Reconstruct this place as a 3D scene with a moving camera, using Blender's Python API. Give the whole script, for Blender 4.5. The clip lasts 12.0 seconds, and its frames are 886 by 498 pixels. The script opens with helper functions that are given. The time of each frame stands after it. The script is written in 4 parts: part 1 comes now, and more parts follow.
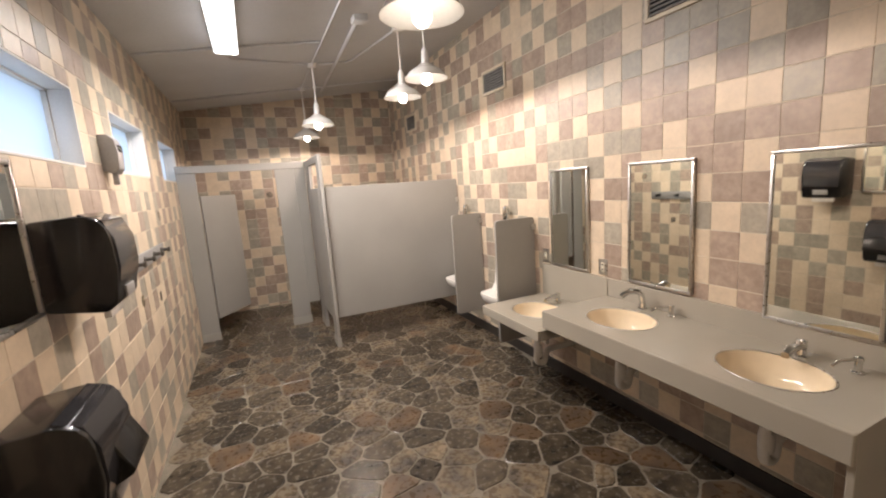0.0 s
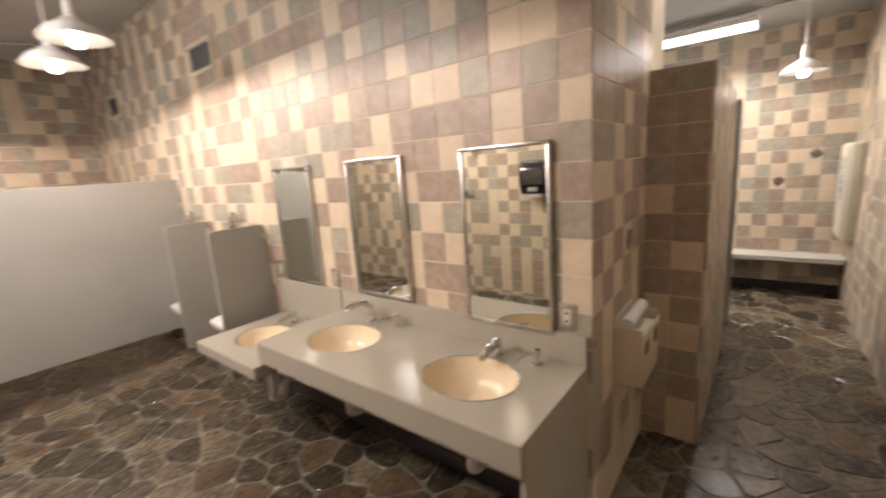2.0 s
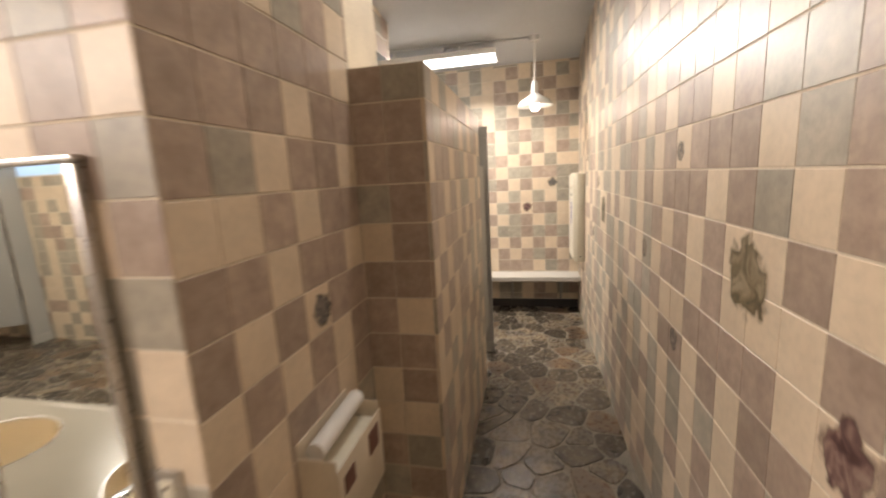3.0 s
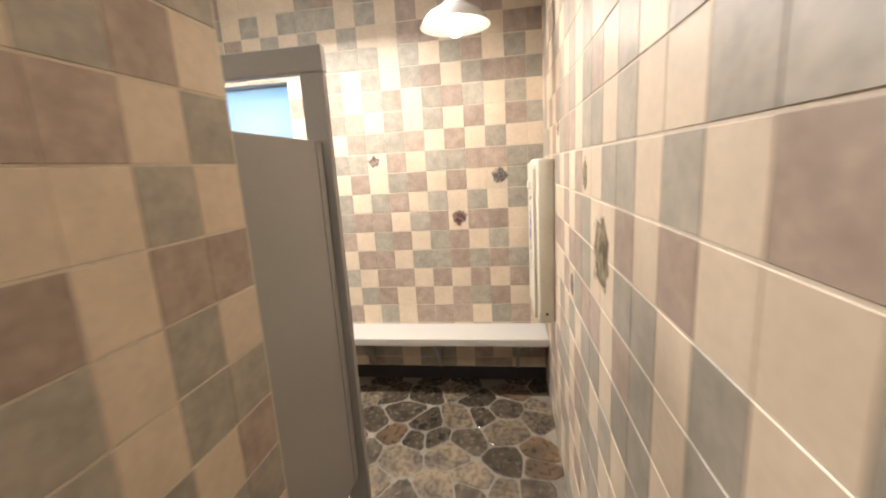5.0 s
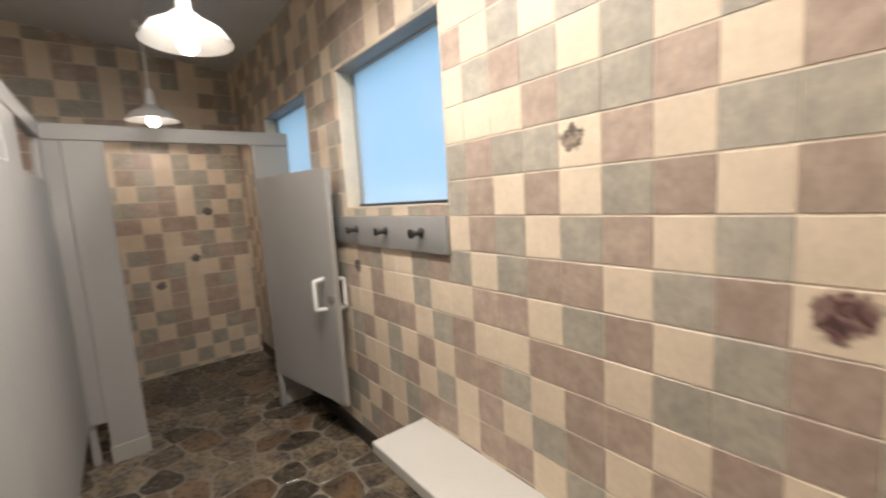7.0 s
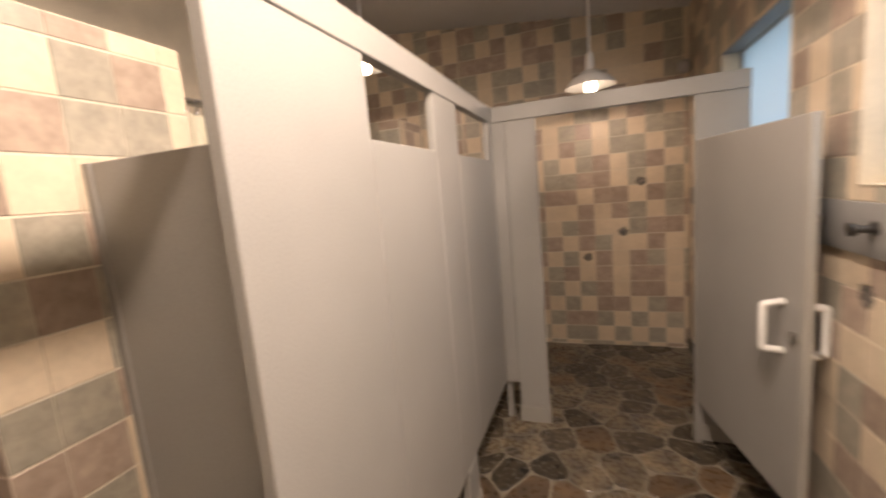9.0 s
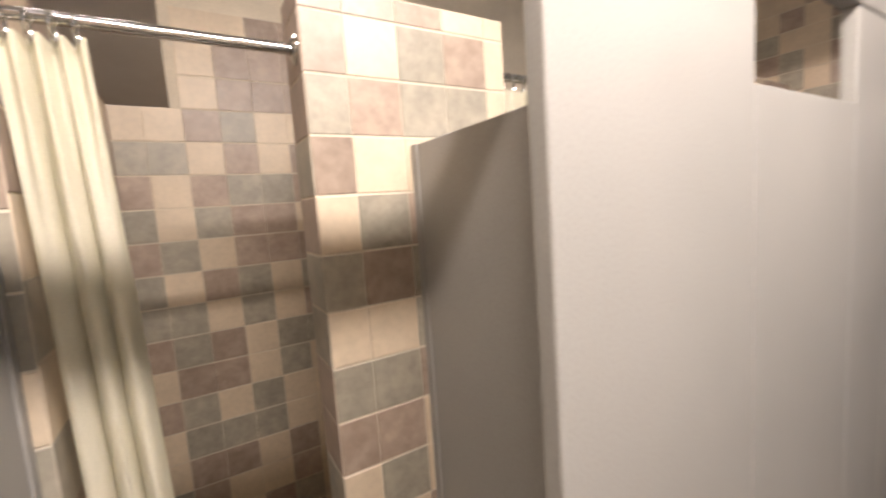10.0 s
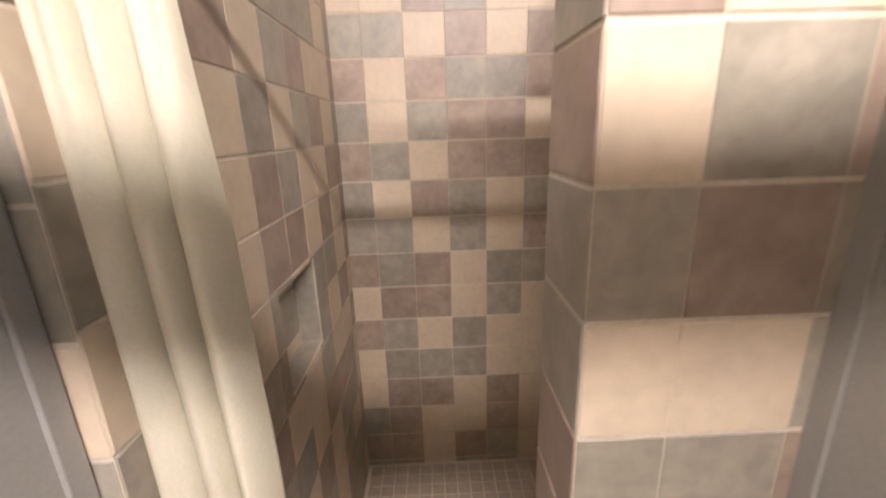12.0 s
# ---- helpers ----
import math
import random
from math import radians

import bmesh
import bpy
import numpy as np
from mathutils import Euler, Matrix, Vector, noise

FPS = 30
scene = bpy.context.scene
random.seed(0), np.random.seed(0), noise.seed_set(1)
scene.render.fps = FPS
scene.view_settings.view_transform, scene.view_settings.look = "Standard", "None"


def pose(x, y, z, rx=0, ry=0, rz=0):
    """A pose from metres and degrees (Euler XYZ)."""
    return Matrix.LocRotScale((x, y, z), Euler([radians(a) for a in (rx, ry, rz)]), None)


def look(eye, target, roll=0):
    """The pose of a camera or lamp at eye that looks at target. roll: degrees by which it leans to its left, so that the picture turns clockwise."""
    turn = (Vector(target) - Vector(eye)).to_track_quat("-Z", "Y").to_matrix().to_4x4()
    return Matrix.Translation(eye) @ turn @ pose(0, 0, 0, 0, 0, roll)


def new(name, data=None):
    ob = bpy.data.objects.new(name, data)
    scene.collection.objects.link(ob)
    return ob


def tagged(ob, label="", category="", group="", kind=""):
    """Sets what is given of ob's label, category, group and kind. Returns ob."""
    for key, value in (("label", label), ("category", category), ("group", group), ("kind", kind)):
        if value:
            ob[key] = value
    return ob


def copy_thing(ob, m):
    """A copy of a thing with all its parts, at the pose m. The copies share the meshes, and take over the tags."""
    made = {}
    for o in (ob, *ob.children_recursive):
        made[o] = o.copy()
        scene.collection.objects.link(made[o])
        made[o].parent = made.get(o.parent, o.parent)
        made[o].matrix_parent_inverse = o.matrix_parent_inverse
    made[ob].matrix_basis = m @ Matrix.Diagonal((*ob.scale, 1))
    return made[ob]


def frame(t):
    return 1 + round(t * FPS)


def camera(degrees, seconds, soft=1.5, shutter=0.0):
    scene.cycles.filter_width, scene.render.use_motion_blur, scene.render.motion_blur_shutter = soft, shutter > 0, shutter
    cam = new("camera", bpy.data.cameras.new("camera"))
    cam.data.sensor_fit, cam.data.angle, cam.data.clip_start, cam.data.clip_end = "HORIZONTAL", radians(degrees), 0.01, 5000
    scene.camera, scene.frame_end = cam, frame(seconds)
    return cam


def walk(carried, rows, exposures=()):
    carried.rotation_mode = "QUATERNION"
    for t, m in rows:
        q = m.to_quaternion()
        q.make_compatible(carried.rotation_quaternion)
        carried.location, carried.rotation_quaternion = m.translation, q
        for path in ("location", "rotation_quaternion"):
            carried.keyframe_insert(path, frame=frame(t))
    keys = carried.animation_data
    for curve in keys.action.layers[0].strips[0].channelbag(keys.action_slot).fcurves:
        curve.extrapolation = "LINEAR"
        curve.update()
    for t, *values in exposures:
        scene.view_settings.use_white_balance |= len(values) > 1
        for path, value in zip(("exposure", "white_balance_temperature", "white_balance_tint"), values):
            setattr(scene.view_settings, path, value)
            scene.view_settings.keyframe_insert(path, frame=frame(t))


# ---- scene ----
cam = camera(94.3, 12.0, soft=2.0, shutter=0.4)
PATH = [
    (0, (0.013, 0.03, 1.753), (0.825, 1.829, 1.431), -4.0),
    (0.5, (0.101, 0.024, 1.734), (0.959, 1.8, 1.4), -4.4),
    (1, (0.211, 0.01, 1.726), (1.192, 1.718, 1.377), -4.4),
    (1.5, (0.381, 0.03, 1.724), (1.585, 1.581, 1.346), -4.5),
    (2, (0.696, 0.05, 1.708), (2.231, 1.273, 1.322), -4.1),
    (2.5, (1.157, -0.043, 1.689), (2.95, 0.76, 1.313), -3.4),
    (3, (1.663, -0.11, 1.709), (3.586, 0.315, 1.362), -3.1),
    (3.5, (2.191, -0.147, 1.702), (4.151, 0.06, 1.364), -3.0),
    (3.7, (2.42, -0.198, 1.68), (4.382, -0.01, 1.344), -2.8),
    (5.5, (4.447, -0.411, 1.629), (6.37, -0.013, 1.255), -3.8),
    (6, (5.001, -0.414, 1.569), (6.884, 0.184, 1.26), -4.1),
    (6.5, (5.482, -0.347, 1.542), (7.125, 0.759, 1.267), -4.1),
    (7, (5.787, -0.193, 1.566), (7.005, 1.374, 1.318), -3.5),
    (7.2, (5.875, -0.126, 1.577), (6.891, 1.58, 1.343), -3.3),
    (8.8, (6.099, 0.376, 1.63), (5.641, 2.302, 1.346), -4.8),
    (9, (6.076, 0.432, 1.634), (5.391, 2.29, 1.356), -5.0),
    (9.5, (5.976, 0.567, 1.629), (4.649, 2.046, 1.401), -4.9),
    (10, (5.845, 0.619, 1.617), (4.137, 1.64, 1.41), -4.0),
    (10.5, (5.734, 0.66, 1.61), (3.847, 1.29, 1.409), -2.7),
    (11, (5.601, 0.714, 1.618), (3.644, 1.05, 1.385), -1.0),
    (11.5, (5.408, 0.742, 1.619), (3.434, 0.858, 1.319), -0.1),
    (12, (5.25, 0.718, 1.574), (3.327, 0.755, 1.025), -1.8),
]
walk(cam, [(t, look(eye, target, roll)) for t, eye, target, roll in PATH],
     exposures=[(0, 0.0, 6200, 13), (1.5, 0.05, 6200, 13), (2, 0.1, 6300, 13), (2.5, 0.12, 6200, 12), (3, 0.38, 6400, 12), (3.7, 0.72, 6500, 12), (5.5, 0.25, 6200, 13), (6, 0.0, 6200, 11), (6.5, -0.17, 6200, 11), (7.2, -0.1, 6200, 13),
                (9, -0.08, 7500, 22), (10, 0.03, 6500, 17), (10.5, -0.06, 6400, 20), (11, 0.14, 6500, 22), (11.5, 0.24, 6400, 22), (12, 0.38, 6300, 21)])

# ---- world, lamps' strengths, exposure ----
scene.view_settings.exposure = 0.0
world = bpy.data.worlds.new("world")
scene.world = world
world.use_nodes = True
wn = world.node_tree.nodes
sky = wn.new("ShaderNodeTexSky")
sky.sky_type = "NISHITA"
sky.sun_disc = False
sky.sun_elevation, sky.sun_rotation = radians(48), radians(180)
world.node_tree.links.new(sky.outputs["Color"], wn["Background"].inputs["Color"])
wn["Background"].inputs["Strength"].default_value = 0.15
sun = new("sun", bpy.data.lights.new("sun", "SUN"))
sun.data.energy, sun.data.angle, sun.data.color = 2.5, radians(0.5), (1, 0.95, 0.88)
sun.rotation_euler = (radians(42), 0, 0)

PENDANT_WATTS, TUBE_WATTS, WINDOW_WATTS = 28.0, 80.0, 1.2
WARM = (1.0, 0.80, 0.64)
COOL = (1.0, 0.91, 0.81)

# ---- plan, in metres ----
WEST, EAST, SOUTH = -0.75, 6.89, -0.665      # inner faces of the outer walls
NORTH_A, NORTH_B = 6.95, 4.60                # ends of the washroom and of the shower room
MIRROR_X, BLOCK_Y, BLOCK_X = 2.326, 0.585, 3.60   # the full-height block between them
PIER_X, PIER_Y, PIER_TOP = 3.25, 0.28, 2.14  # the low tiled wall beside the passage
FRONT_X, JAMB = 4.87, 0.357                  # fronts of the showers
STALL_X = 5.47                               # line of the stall fronts in the shower room
EAVES, SLOPE, RIDGE = 2.97, 0.12, (WEST + EAST) / 2
P, Z0 = 0.15, 0.04                           # tile course and where the first joint lies


def ceiling_z(x):
    return EAVES + SLOPE * (x - WEST if x < RIDGE else EAST - x)


# ---- materials ----
def material(name, color, rough=0.5, metal=0.0, vary=0.12, scale=6.0, fine=60.0, bump=0.05, second=None, spec=0.5,
             random_amount=0.0, coat=0.0, rough_vary=0.1):
    m = bpy.data.materials.new(name)
    m.use_nodes = True
    n, l = m.node_tree.nodes, m.node_tree.links
    b = n["Principled BSDF"]
    geo = n.new("ShaderNodeNewGeometry")
    big, small = n.new("ShaderNodeTexNoise"), n.new("ShaderNodeTexNoise")
    for tex, s, d in ((big, scale, 4.0), (small, fine, 3.0)):
        tex.inputs["Scale"].default_value, tex.inputs["Detail"].default_value = s, d
        l.new(geo.outputs["Position"], tex.inputs["Vector"])
    mix = n.new("ShaderNodeMix")
    mix.data_type = "RGBA"
    second = second or tuple(c * (1 - 2 * vary) for c in color)
    ramp = n.new("ShaderNodeValToRGB")
    ramp.color_ramp.elements[0].position, ramp.color_ramp.elements[1].position = 0.35, 0.68
    l.new(big.outputs["Fac"], ramp.inputs["Fac"])
    l.new(ramp.outputs["Color"], mix.inputs["Factor"])
    mix.inputs["A"].default_value, mix.inputs["B"].default_value = (*color, 1), (*second, 1)
    mul = n.new("ShaderNodeMix")
    mul.data_type, mul.blend_type = "RGBA", "MULTIPLY"
    mul.inputs["Factor"].default_value = 1.0
    ramp2 = n.new("ShaderNodeValToRGB")
    low = 1 - 1.6 * vary
    ramp2.color_ramp.elements[0].color, ramp2.color_ramp.elements[1].color = (low, low, low, 1), (1, 1, 1, 1)
    ramp2.color_ramp.elements[0].position, ramp2.color_ramp.elements[1].position = 0.3, 0.6
    l.new(small.outputs["Fac"], ramp2.inputs["Fac"])
    l.new(mix.outputs["Result"], mul.inputs["A"])
    l.new(ramp2.outputs["Color"], mul.inputs["B"])
    out = mul.outputs["Result"]
    if random_amount:
        info = n.new("ShaderNodeObjectInfo")
        add = n.new("ShaderNodeMath")
        add.operation = "ADD"
        l.new(info.outputs["Random"], add.inputs[0])
        l.new(geo.outputs["Random Per Island"], add.inputs[1])
        frac = n.new("ShaderNodeMath")
        frac.operation = "FRACT"
        l.new(add.outputs[0], frac.inputs[0])
        rng = n.new("ShaderNodeMapRange")
        rng.inputs["To Min"].default_value, rng.inputs["To Max"].default_value = 1 - random_amount, 1 + random_amount * 0.6
        l.new(frac.outputs[0], rng.inputs["Value"])
        hsv = n.new("ShaderNodeHueSaturation")
        l.new(rng.outputs["Result"], hsv.inputs["Value"])
        l.new(out, hsv.inputs["Color"])
        out = hsv.outputs["Color"]
    l.new(out, b.inputs["Base Color"])
    rr = n.new("ShaderNodeMapRange")
    rr.inputs["To Min"].default_value, rr.inputs["To Max"].default_value = max(rough - rough_vary, 0.02), min(rough + rough_vary, 1)
    l.new(small.outputs["Fac"], rr.inputs["Value"])
    l.new(rr.outputs["Result"], b.inputs["Roughness"])
    b.inputs["Metallic"].default_value = metal
    b.inputs["Specular IOR Level"].default_value = spec
    b.inputs["Coat Weight"].default_value = coat
    if bump:
        bp = n.new("ShaderNodeBump")
        bp.inputs["Strength"].default_value, bp.inputs["Distance"].default_value = bump, 0.004
        l.new(small.outputs["Fac"], bp.inputs["Height"])
        l.new(bp.outputs["Normal"], b.inputs["Normal"])
    return m


def glow(name, color, strength):
    m = bpy.data.materials.new(name)
    m.use_nodes = True
    b = m.node_tree.nodes["Principled BSDF"]
    b.inputs["Base Color"].default_value = (0.9, 0.9, 0.88, 1)
    b.inputs["Emission Color"].default_value = (*color, 1)
    b.inputs["Emission Strength"].default_value = strength
    return m


CREAM = material("cream_tile", (0.69, 0.575, 0.43), 0.42, vary=0.05, scale=9, fine=45, bump=0.06, random_amount=0.05)
GREY = material("grey_green_tile", (0.34, 0.313, 0.254), 0.40, vary=0.09, scale=16, fine=44, bump=0.12, second=(0.435, 0.392, 0.315), random_amount=0.12)
MAUVE = material("mauve_brown_tile", (0.355, 0.274, 0.218), 0.40, vary=0.09, scale=16, fine=44, bump=0.12, second=(0.45, 0.357, 0.284), random_amount=0.14)
GROUT = material("cream_grout", (0.74, 0.66, 0.53), 0.9, vary=0.10, scale=4, fine=120, bump=0.15)
STONE = material("flagstone", (0.108, 0.087, 0.060), 0.24, vary=0.15, scale=13, fine=30, bump=0.6, second=(0.034, 0.028, 0.021), random_amount=0.4, rough_vary=0.18)
RUST = material("rust_flagstone", (0.16, 0.102, 0.056), 0.30, vary=0.15, scale=7, fine=28, bump=0.55, second=(0.055, 0.042, 0.03), random_amount=0.3, rough_vary=0.18)
TAN = material("tan_flagstone", (0.20, 0.155, 0.10), 0.28, vary=0.15, scale=8, fine=30, bump=0.5, second=(0.05, 0.044, 0.037), random_amount=0.3, rough_vary=0.18)
MORTAR = material("floor_mortar", (0.27, 0.235, 0.18), 0.7, vary=0.2, scale=3, fine=70, bump=0.4)
PANEL = material("grey_partition_paint", (0.33, 0.32, 0.297), 0.48, vary=0.05, scale=1.5, fine=160, bump=0.05, random_amount=0.02)
CEIL = material("ceiling_paint", (0.60, 0.605, 0.61), 0.8, vary=0.06, scale=1.2, fine=90, bump=0.08)
PAINT = material("white_paint", (0.74, 0.73, 0.70), 0.5, vary=0.03, scale=3, fine=90, bump=0.03)
SHOE = material("pale_grey_paint", (0.36, 0.345, 0.31), 0.45, vary=0.04, scale=4, fine=120, bump=0.03)
BENCH = material("cream_grey_paint", (0.50, 0.48, 0.43), 0.5, vary=0.03, scale=3, fine=120, bump=0.03)
WOOD = material("grey_painted_board", (0.27, 0.265, 0.255), 0.5, vary=0.05, scale=3, fine=90, bump=0.05)
COUNTER = material("grey_beige_counter", (0.40, 0.37, 0.31), 0.17, vary=0.03, scale=3, fine=260, bump=0.0, rough_vary=0.05)
BASIN = material("cream_basin", (0.80, 0.68, 0.49), 0.14, vary=0.02, scale=3, fine=30, bump=0.0, coat=0.3)
PORCELAIN = material("white_porcelain", (0.82, 0.80, 0.76), 0.14, vary=0.02, scale=3, fine=30, bump=0.0, coat=0.3)
CHROME = material("chrome", (0.75, 0.75, 0.74), 0.13, 1.0, vary=0.03, bump=0.0, rough_vary=0.05)
STEEL = material("brushed_steel", (0.58, 0.57, 0.55), 0.3, 1.0, vary=0.05, bump=0.02)
GUNMETAL = material("dark_hook_metal", (0.17, 0.165, 0.16), 0.32, 1.0, vary=0.08, bump=0.02)
BLACK = material("black_plastic", (0.012, 0.012, 0.013), 0.22, vary=0.1, bump=0.0, coat=0.2)
DARK = material("dark_base", (0.035, 0.03, 0.027), 0.5, vary=0.15, bump=0.1)
SMOKE = material("smoked_plastic", (0.03, 0.03, 0.034), 0.10, vary=0.05, bump=0.0, coat=0.5)
GREYPL = material("grey_plastic", (0.33, 0.32, 0.31), 0.4, vary=0.05, bump=0.02)
BEIGE = material("beige_plastic", (0.66, 0.58, 0.45), 0.4, vary=0.04, bump=0.02)
IVORY = material("ivory_plastic", (0.70, 0.66, 0.54), 0.4, vary=0.03, bump=0.02)
LILAC = material("lilac_print", (0.55, 0.53, 0.60), 0.5, vary=0.15, scale=30, bump=0.0)
BLUE = material("blue_print", (0.10, 0.10, 0.32), 0.5, vary=0.05, bump=0.0)
RED = material("brown_print", (0.16, 0.07, 0.05), 0.5, vary=0.05, bump=0.0)
WHITEPL = material("white_pvc", (0.74, 0.73, 0.70), 0.35, vary=0.03, bump=0.0)
ENAMEL = material("white_enamel", (0.80, 0.79, 0.77), 0.22, vary=0.02, bump=0.0, coat=0.3)
MOSAIC = material("mosaic_tile", (0.50, 0.42, 0.33), 0.45, vary=0.08, scale=12, fine=50, bump=0.05, random_amount=0.08)
CURTAIN = material("cream_curtain", (0.93, 0.89, 0.74), 0.5, vary=0.03, scale=5, fine=220, bump=0.04)


def print_material(name, dark, mid, light, streak):
    """Faded brush painting on a tile: strokes that thin out towards the rim, the tile showing between them."""
    m = bpy.data.materials.new(name)
    m.use_nodes = True
    n, l = m.node_tree.nodes, m.node_tree.links
    b, out = n["Principled BSDF"], n["Material Output"]
    coord, info = n.new("ShaderNodeTexCoord"), n.new("ShaderNodeObjectInfo")
    shift = n.new("ShaderNodeVectorMath")
    shift.operation = "MULTIPLY_ADD"
    shift.inputs[1].default_value = (1, 1, 1)
    spread = n.new("ShaderNodeMath")
    spread.operation, spread.inputs[1].default_value = "MULTIPLY", 37.0
    l.new(info.outputs["Random"], spread.inputs[0])
    l.new(coord.outputs["Object"], shift.inputs[0])
    l.new(spread.outputs[0], shift.inputs[2])
    size = n.new("ShaderNodeVectorMath")
    size.operation = "LENGTH"
    l.new(coord.outputs["Object"], size.inputs[0])
    rim, strokes = n.new("ShaderNodeTexNoise"), n.new("ShaderNodeTexNoise")
    for tex, sc, det, dis in ((rim, 1.5, 2.0, 0.6), (strokes, streak * 0.5, 4.0, 1.0)):
        tex.inputs["Scale"].default_value, tex.inputs["Detail"].default_value, tex.inputs["Distortion"].default_value = sc, det, dis
        l.new(shift.outputs[0], tex.inputs["Vector"])
    total = n.new("ShaderNodeMath")
    total.operation, total.inputs[1].default_value = "MULTIPLY_ADD", 1.0
    l.new(rim.outputs["Fac"], total.inputs[0])
    l.new(size.outputs["Value"], total.inputs[2])
    total2 = n.new("ShaderNodeMath")
    total2.operation, total2.inputs[1].default_value = "MULTIPLY_ADD", 0.55
    l.new(strokes.outputs["Fac"], total2.inputs[0])
    l.new(total.outputs[0], total2.inputs[2])
    mask = n.new("ShaderNodeMapRange")
    mask.interpolation_type = "SMOOTHSTEP"
    for key, value in (("From Min", 1.84), ("From Max", 1.44), ("To Min", 0.0), ("To Max", 0.86)):
        mask.inputs[key].default_value = value
    l.new(total2.outputs[0], mask.inputs["Value"])
    ramp = n.new("ShaderNodeValToRGB")
    e = ramp.color_ramp.elements
    e[0].position, e[0].color, e[1].position, e[1].color = 0.36, (*dark, 1), 0.64, (*light, 1)
    e.new(0.48).color = (*mid, 1)
    l.new(strokes.outputs["Fac"], ramp.inputs["Fac"])
    l.new(ramp.outputs["Color"], b.inputs["Base Color"])
    b.inputs["Roughness"].default_value = 0.42
    clear, blend = n.new("ShaderNodeBsdfTransparent"), n.new("ShaderNodeMixShader")
    l.new(mask.outputs["Result"], blend.inputs["Fac"])
    l.new(clear.outputs[0], blend.inputs[1])
    l.new(b.outputs[0], blend.inputs[2])
    l.new(blend.outputs[0], out.inputs["Surface"])
    return m


OLIVE = print_material("olive_print", (0.06, 0.05, 0.028), (0.19, 0.15, 0.085), (0.37, 0.31, 0.21), 3.2)
SLATE_PRINT = print_material("slate_print", (0.07, 0.06, 0.05), (0.20, 0.165, 0.13), (0.36, 0.29, 0.22), 3.2)
PLUM = print_material("plum_print", (0.075, 0.035, 0.035), (0.19, 0.11, 0.10), (0.38, 0.29, 0.23), 2.8)
LEAD = print_material("lead_print", (0.05, 0.05, 0.05), (0.14, 0.13, 0.12), (0.32, 0.28, 0.24), 5.0)
BULB = glow("lit_bulb", (1.0, 0.86, 0.68), 11.0)
TUBE = glow("lit_tube_cover", (1.0, 0.97, 0.92), 3.5)
MIRROR = bpy.data.materials.new("mirror_glass")
MIRROR.use_nodes = True
mb = MIRROR.node_tree.nodes["Principled BSDF"]
mb.inputs["Base Color"].default_value, mb.inputs["Metallic"].default_value, mb.inputs["Roughness"].default_value = (0.78, 0.80, 0.76, 1), 1.0, 0.02
FROST = bpy.data.materials.new("frosted_glass")
FROST.use_nodes = True
fn, fl = FROST.node_tree.nodes, FROST.node_tree.links
fn.remove(fn["Principled BSDF"])
ft, fg, fm = fn.new("ShaderNodeBsdfTranslucent"), fn.new("ShaderNodeBsdfGlossy"), fn.new("ShaderNodeMixShader")
ft.inputs["Color"].default_value = (0.86, 0.93, 0.97, 1)
fg.inputs["Roughness"].default_value = 0.35
fm.inputs["Fac"].default_value = 0.06
fl.new(ft.outputs[0], fm.inputs[1])
fl.new(fg.outputs[0], fm.inputs[2])
fl.new(fm.outputs[0], fn["Material Output"].inputs["Surface"])


# ---- building helpers ----
def mesh_of(bm, name, mats, smooth=False):
    me = bpy.data.meshes.new(name)
    bmesh.ops.recalc_face_normals(bm, faces=bm.faces)
    bm.to_mesh(me)
    bm.free()
    for m in (mats if isinstance(mats, (list, tuple)) else [mats]):
        me.materials.append(m)
    if smooth:
        me.polygons.foreach_set("use_smooth", [True] * len(me.polygons))
        me.set_sharp_from_angle(angle=radians(38))
    return me


def thing(name, loc, label, category, group="", kind="", rz=0):
    ob = new(name)
    ob.matrix_world = pose(*loc, 0, 0, rz)
    return tagged(ob, label, category, group, kind)


def part(name, bm, mat, parent=None, label="", smooth=True, kind=""):
    ob = new(name, mesh_of(bm, name, mat, smooth))
    ob.parent = parent
    return tagged(ob, label, kind=kind)


def structure(name, bm, mat, label, category="wall"):
    ob = new(name, mesh_of(bm, name, mat))
    return tagged(ob, label, category, kind="structure")


def bx(x0, x1, y0, y1, z0, z1, bevel=0.0, bm=None, seg=2):
    """A box, with rounded edges where bevel is given, in a bmesh of its own or joined to bm."""
    bm = bm or bmesh.new()
    vs = [bm.verts.new((x, y, z)) for x in (x0, x1) for y in (y0, y1) for z in (z0, z1)]
    fs = [bm.faces.new([vs[i] for i in q]) for q in ((0, 1, 3, 2), (4, 6, 7, 5), (0, 4, 5, 1), (2, 3, 7, 6), (0, 2, 6, 4), (1, 5, 7, 3))]
    if bevel:
        bmesh.ops.bevel(bm, geom=list({e for f in fs for e in f.edges}), offset=bevel, segments=seg, affect="EDGES", profile=0.5)
    return bm


def rings(bm, loops, cap0=True, cap1=True):
    """A skin over loops of points of equal number."""
    vs = [[bm.verts.new(p) for p in loop] for loop in loops]
    for a, b in zip(vs, vs[1:]):
        for i in range(len(a)):
            j = (i + 1) % len(a)
            bm.faces.new((a[i], a[j], b[j], b[i]))
    if cap0:
        bm.faces.new(vs[0][::-1])
    if cap1:
        bm.faces.new(vs[-1])
    return bm


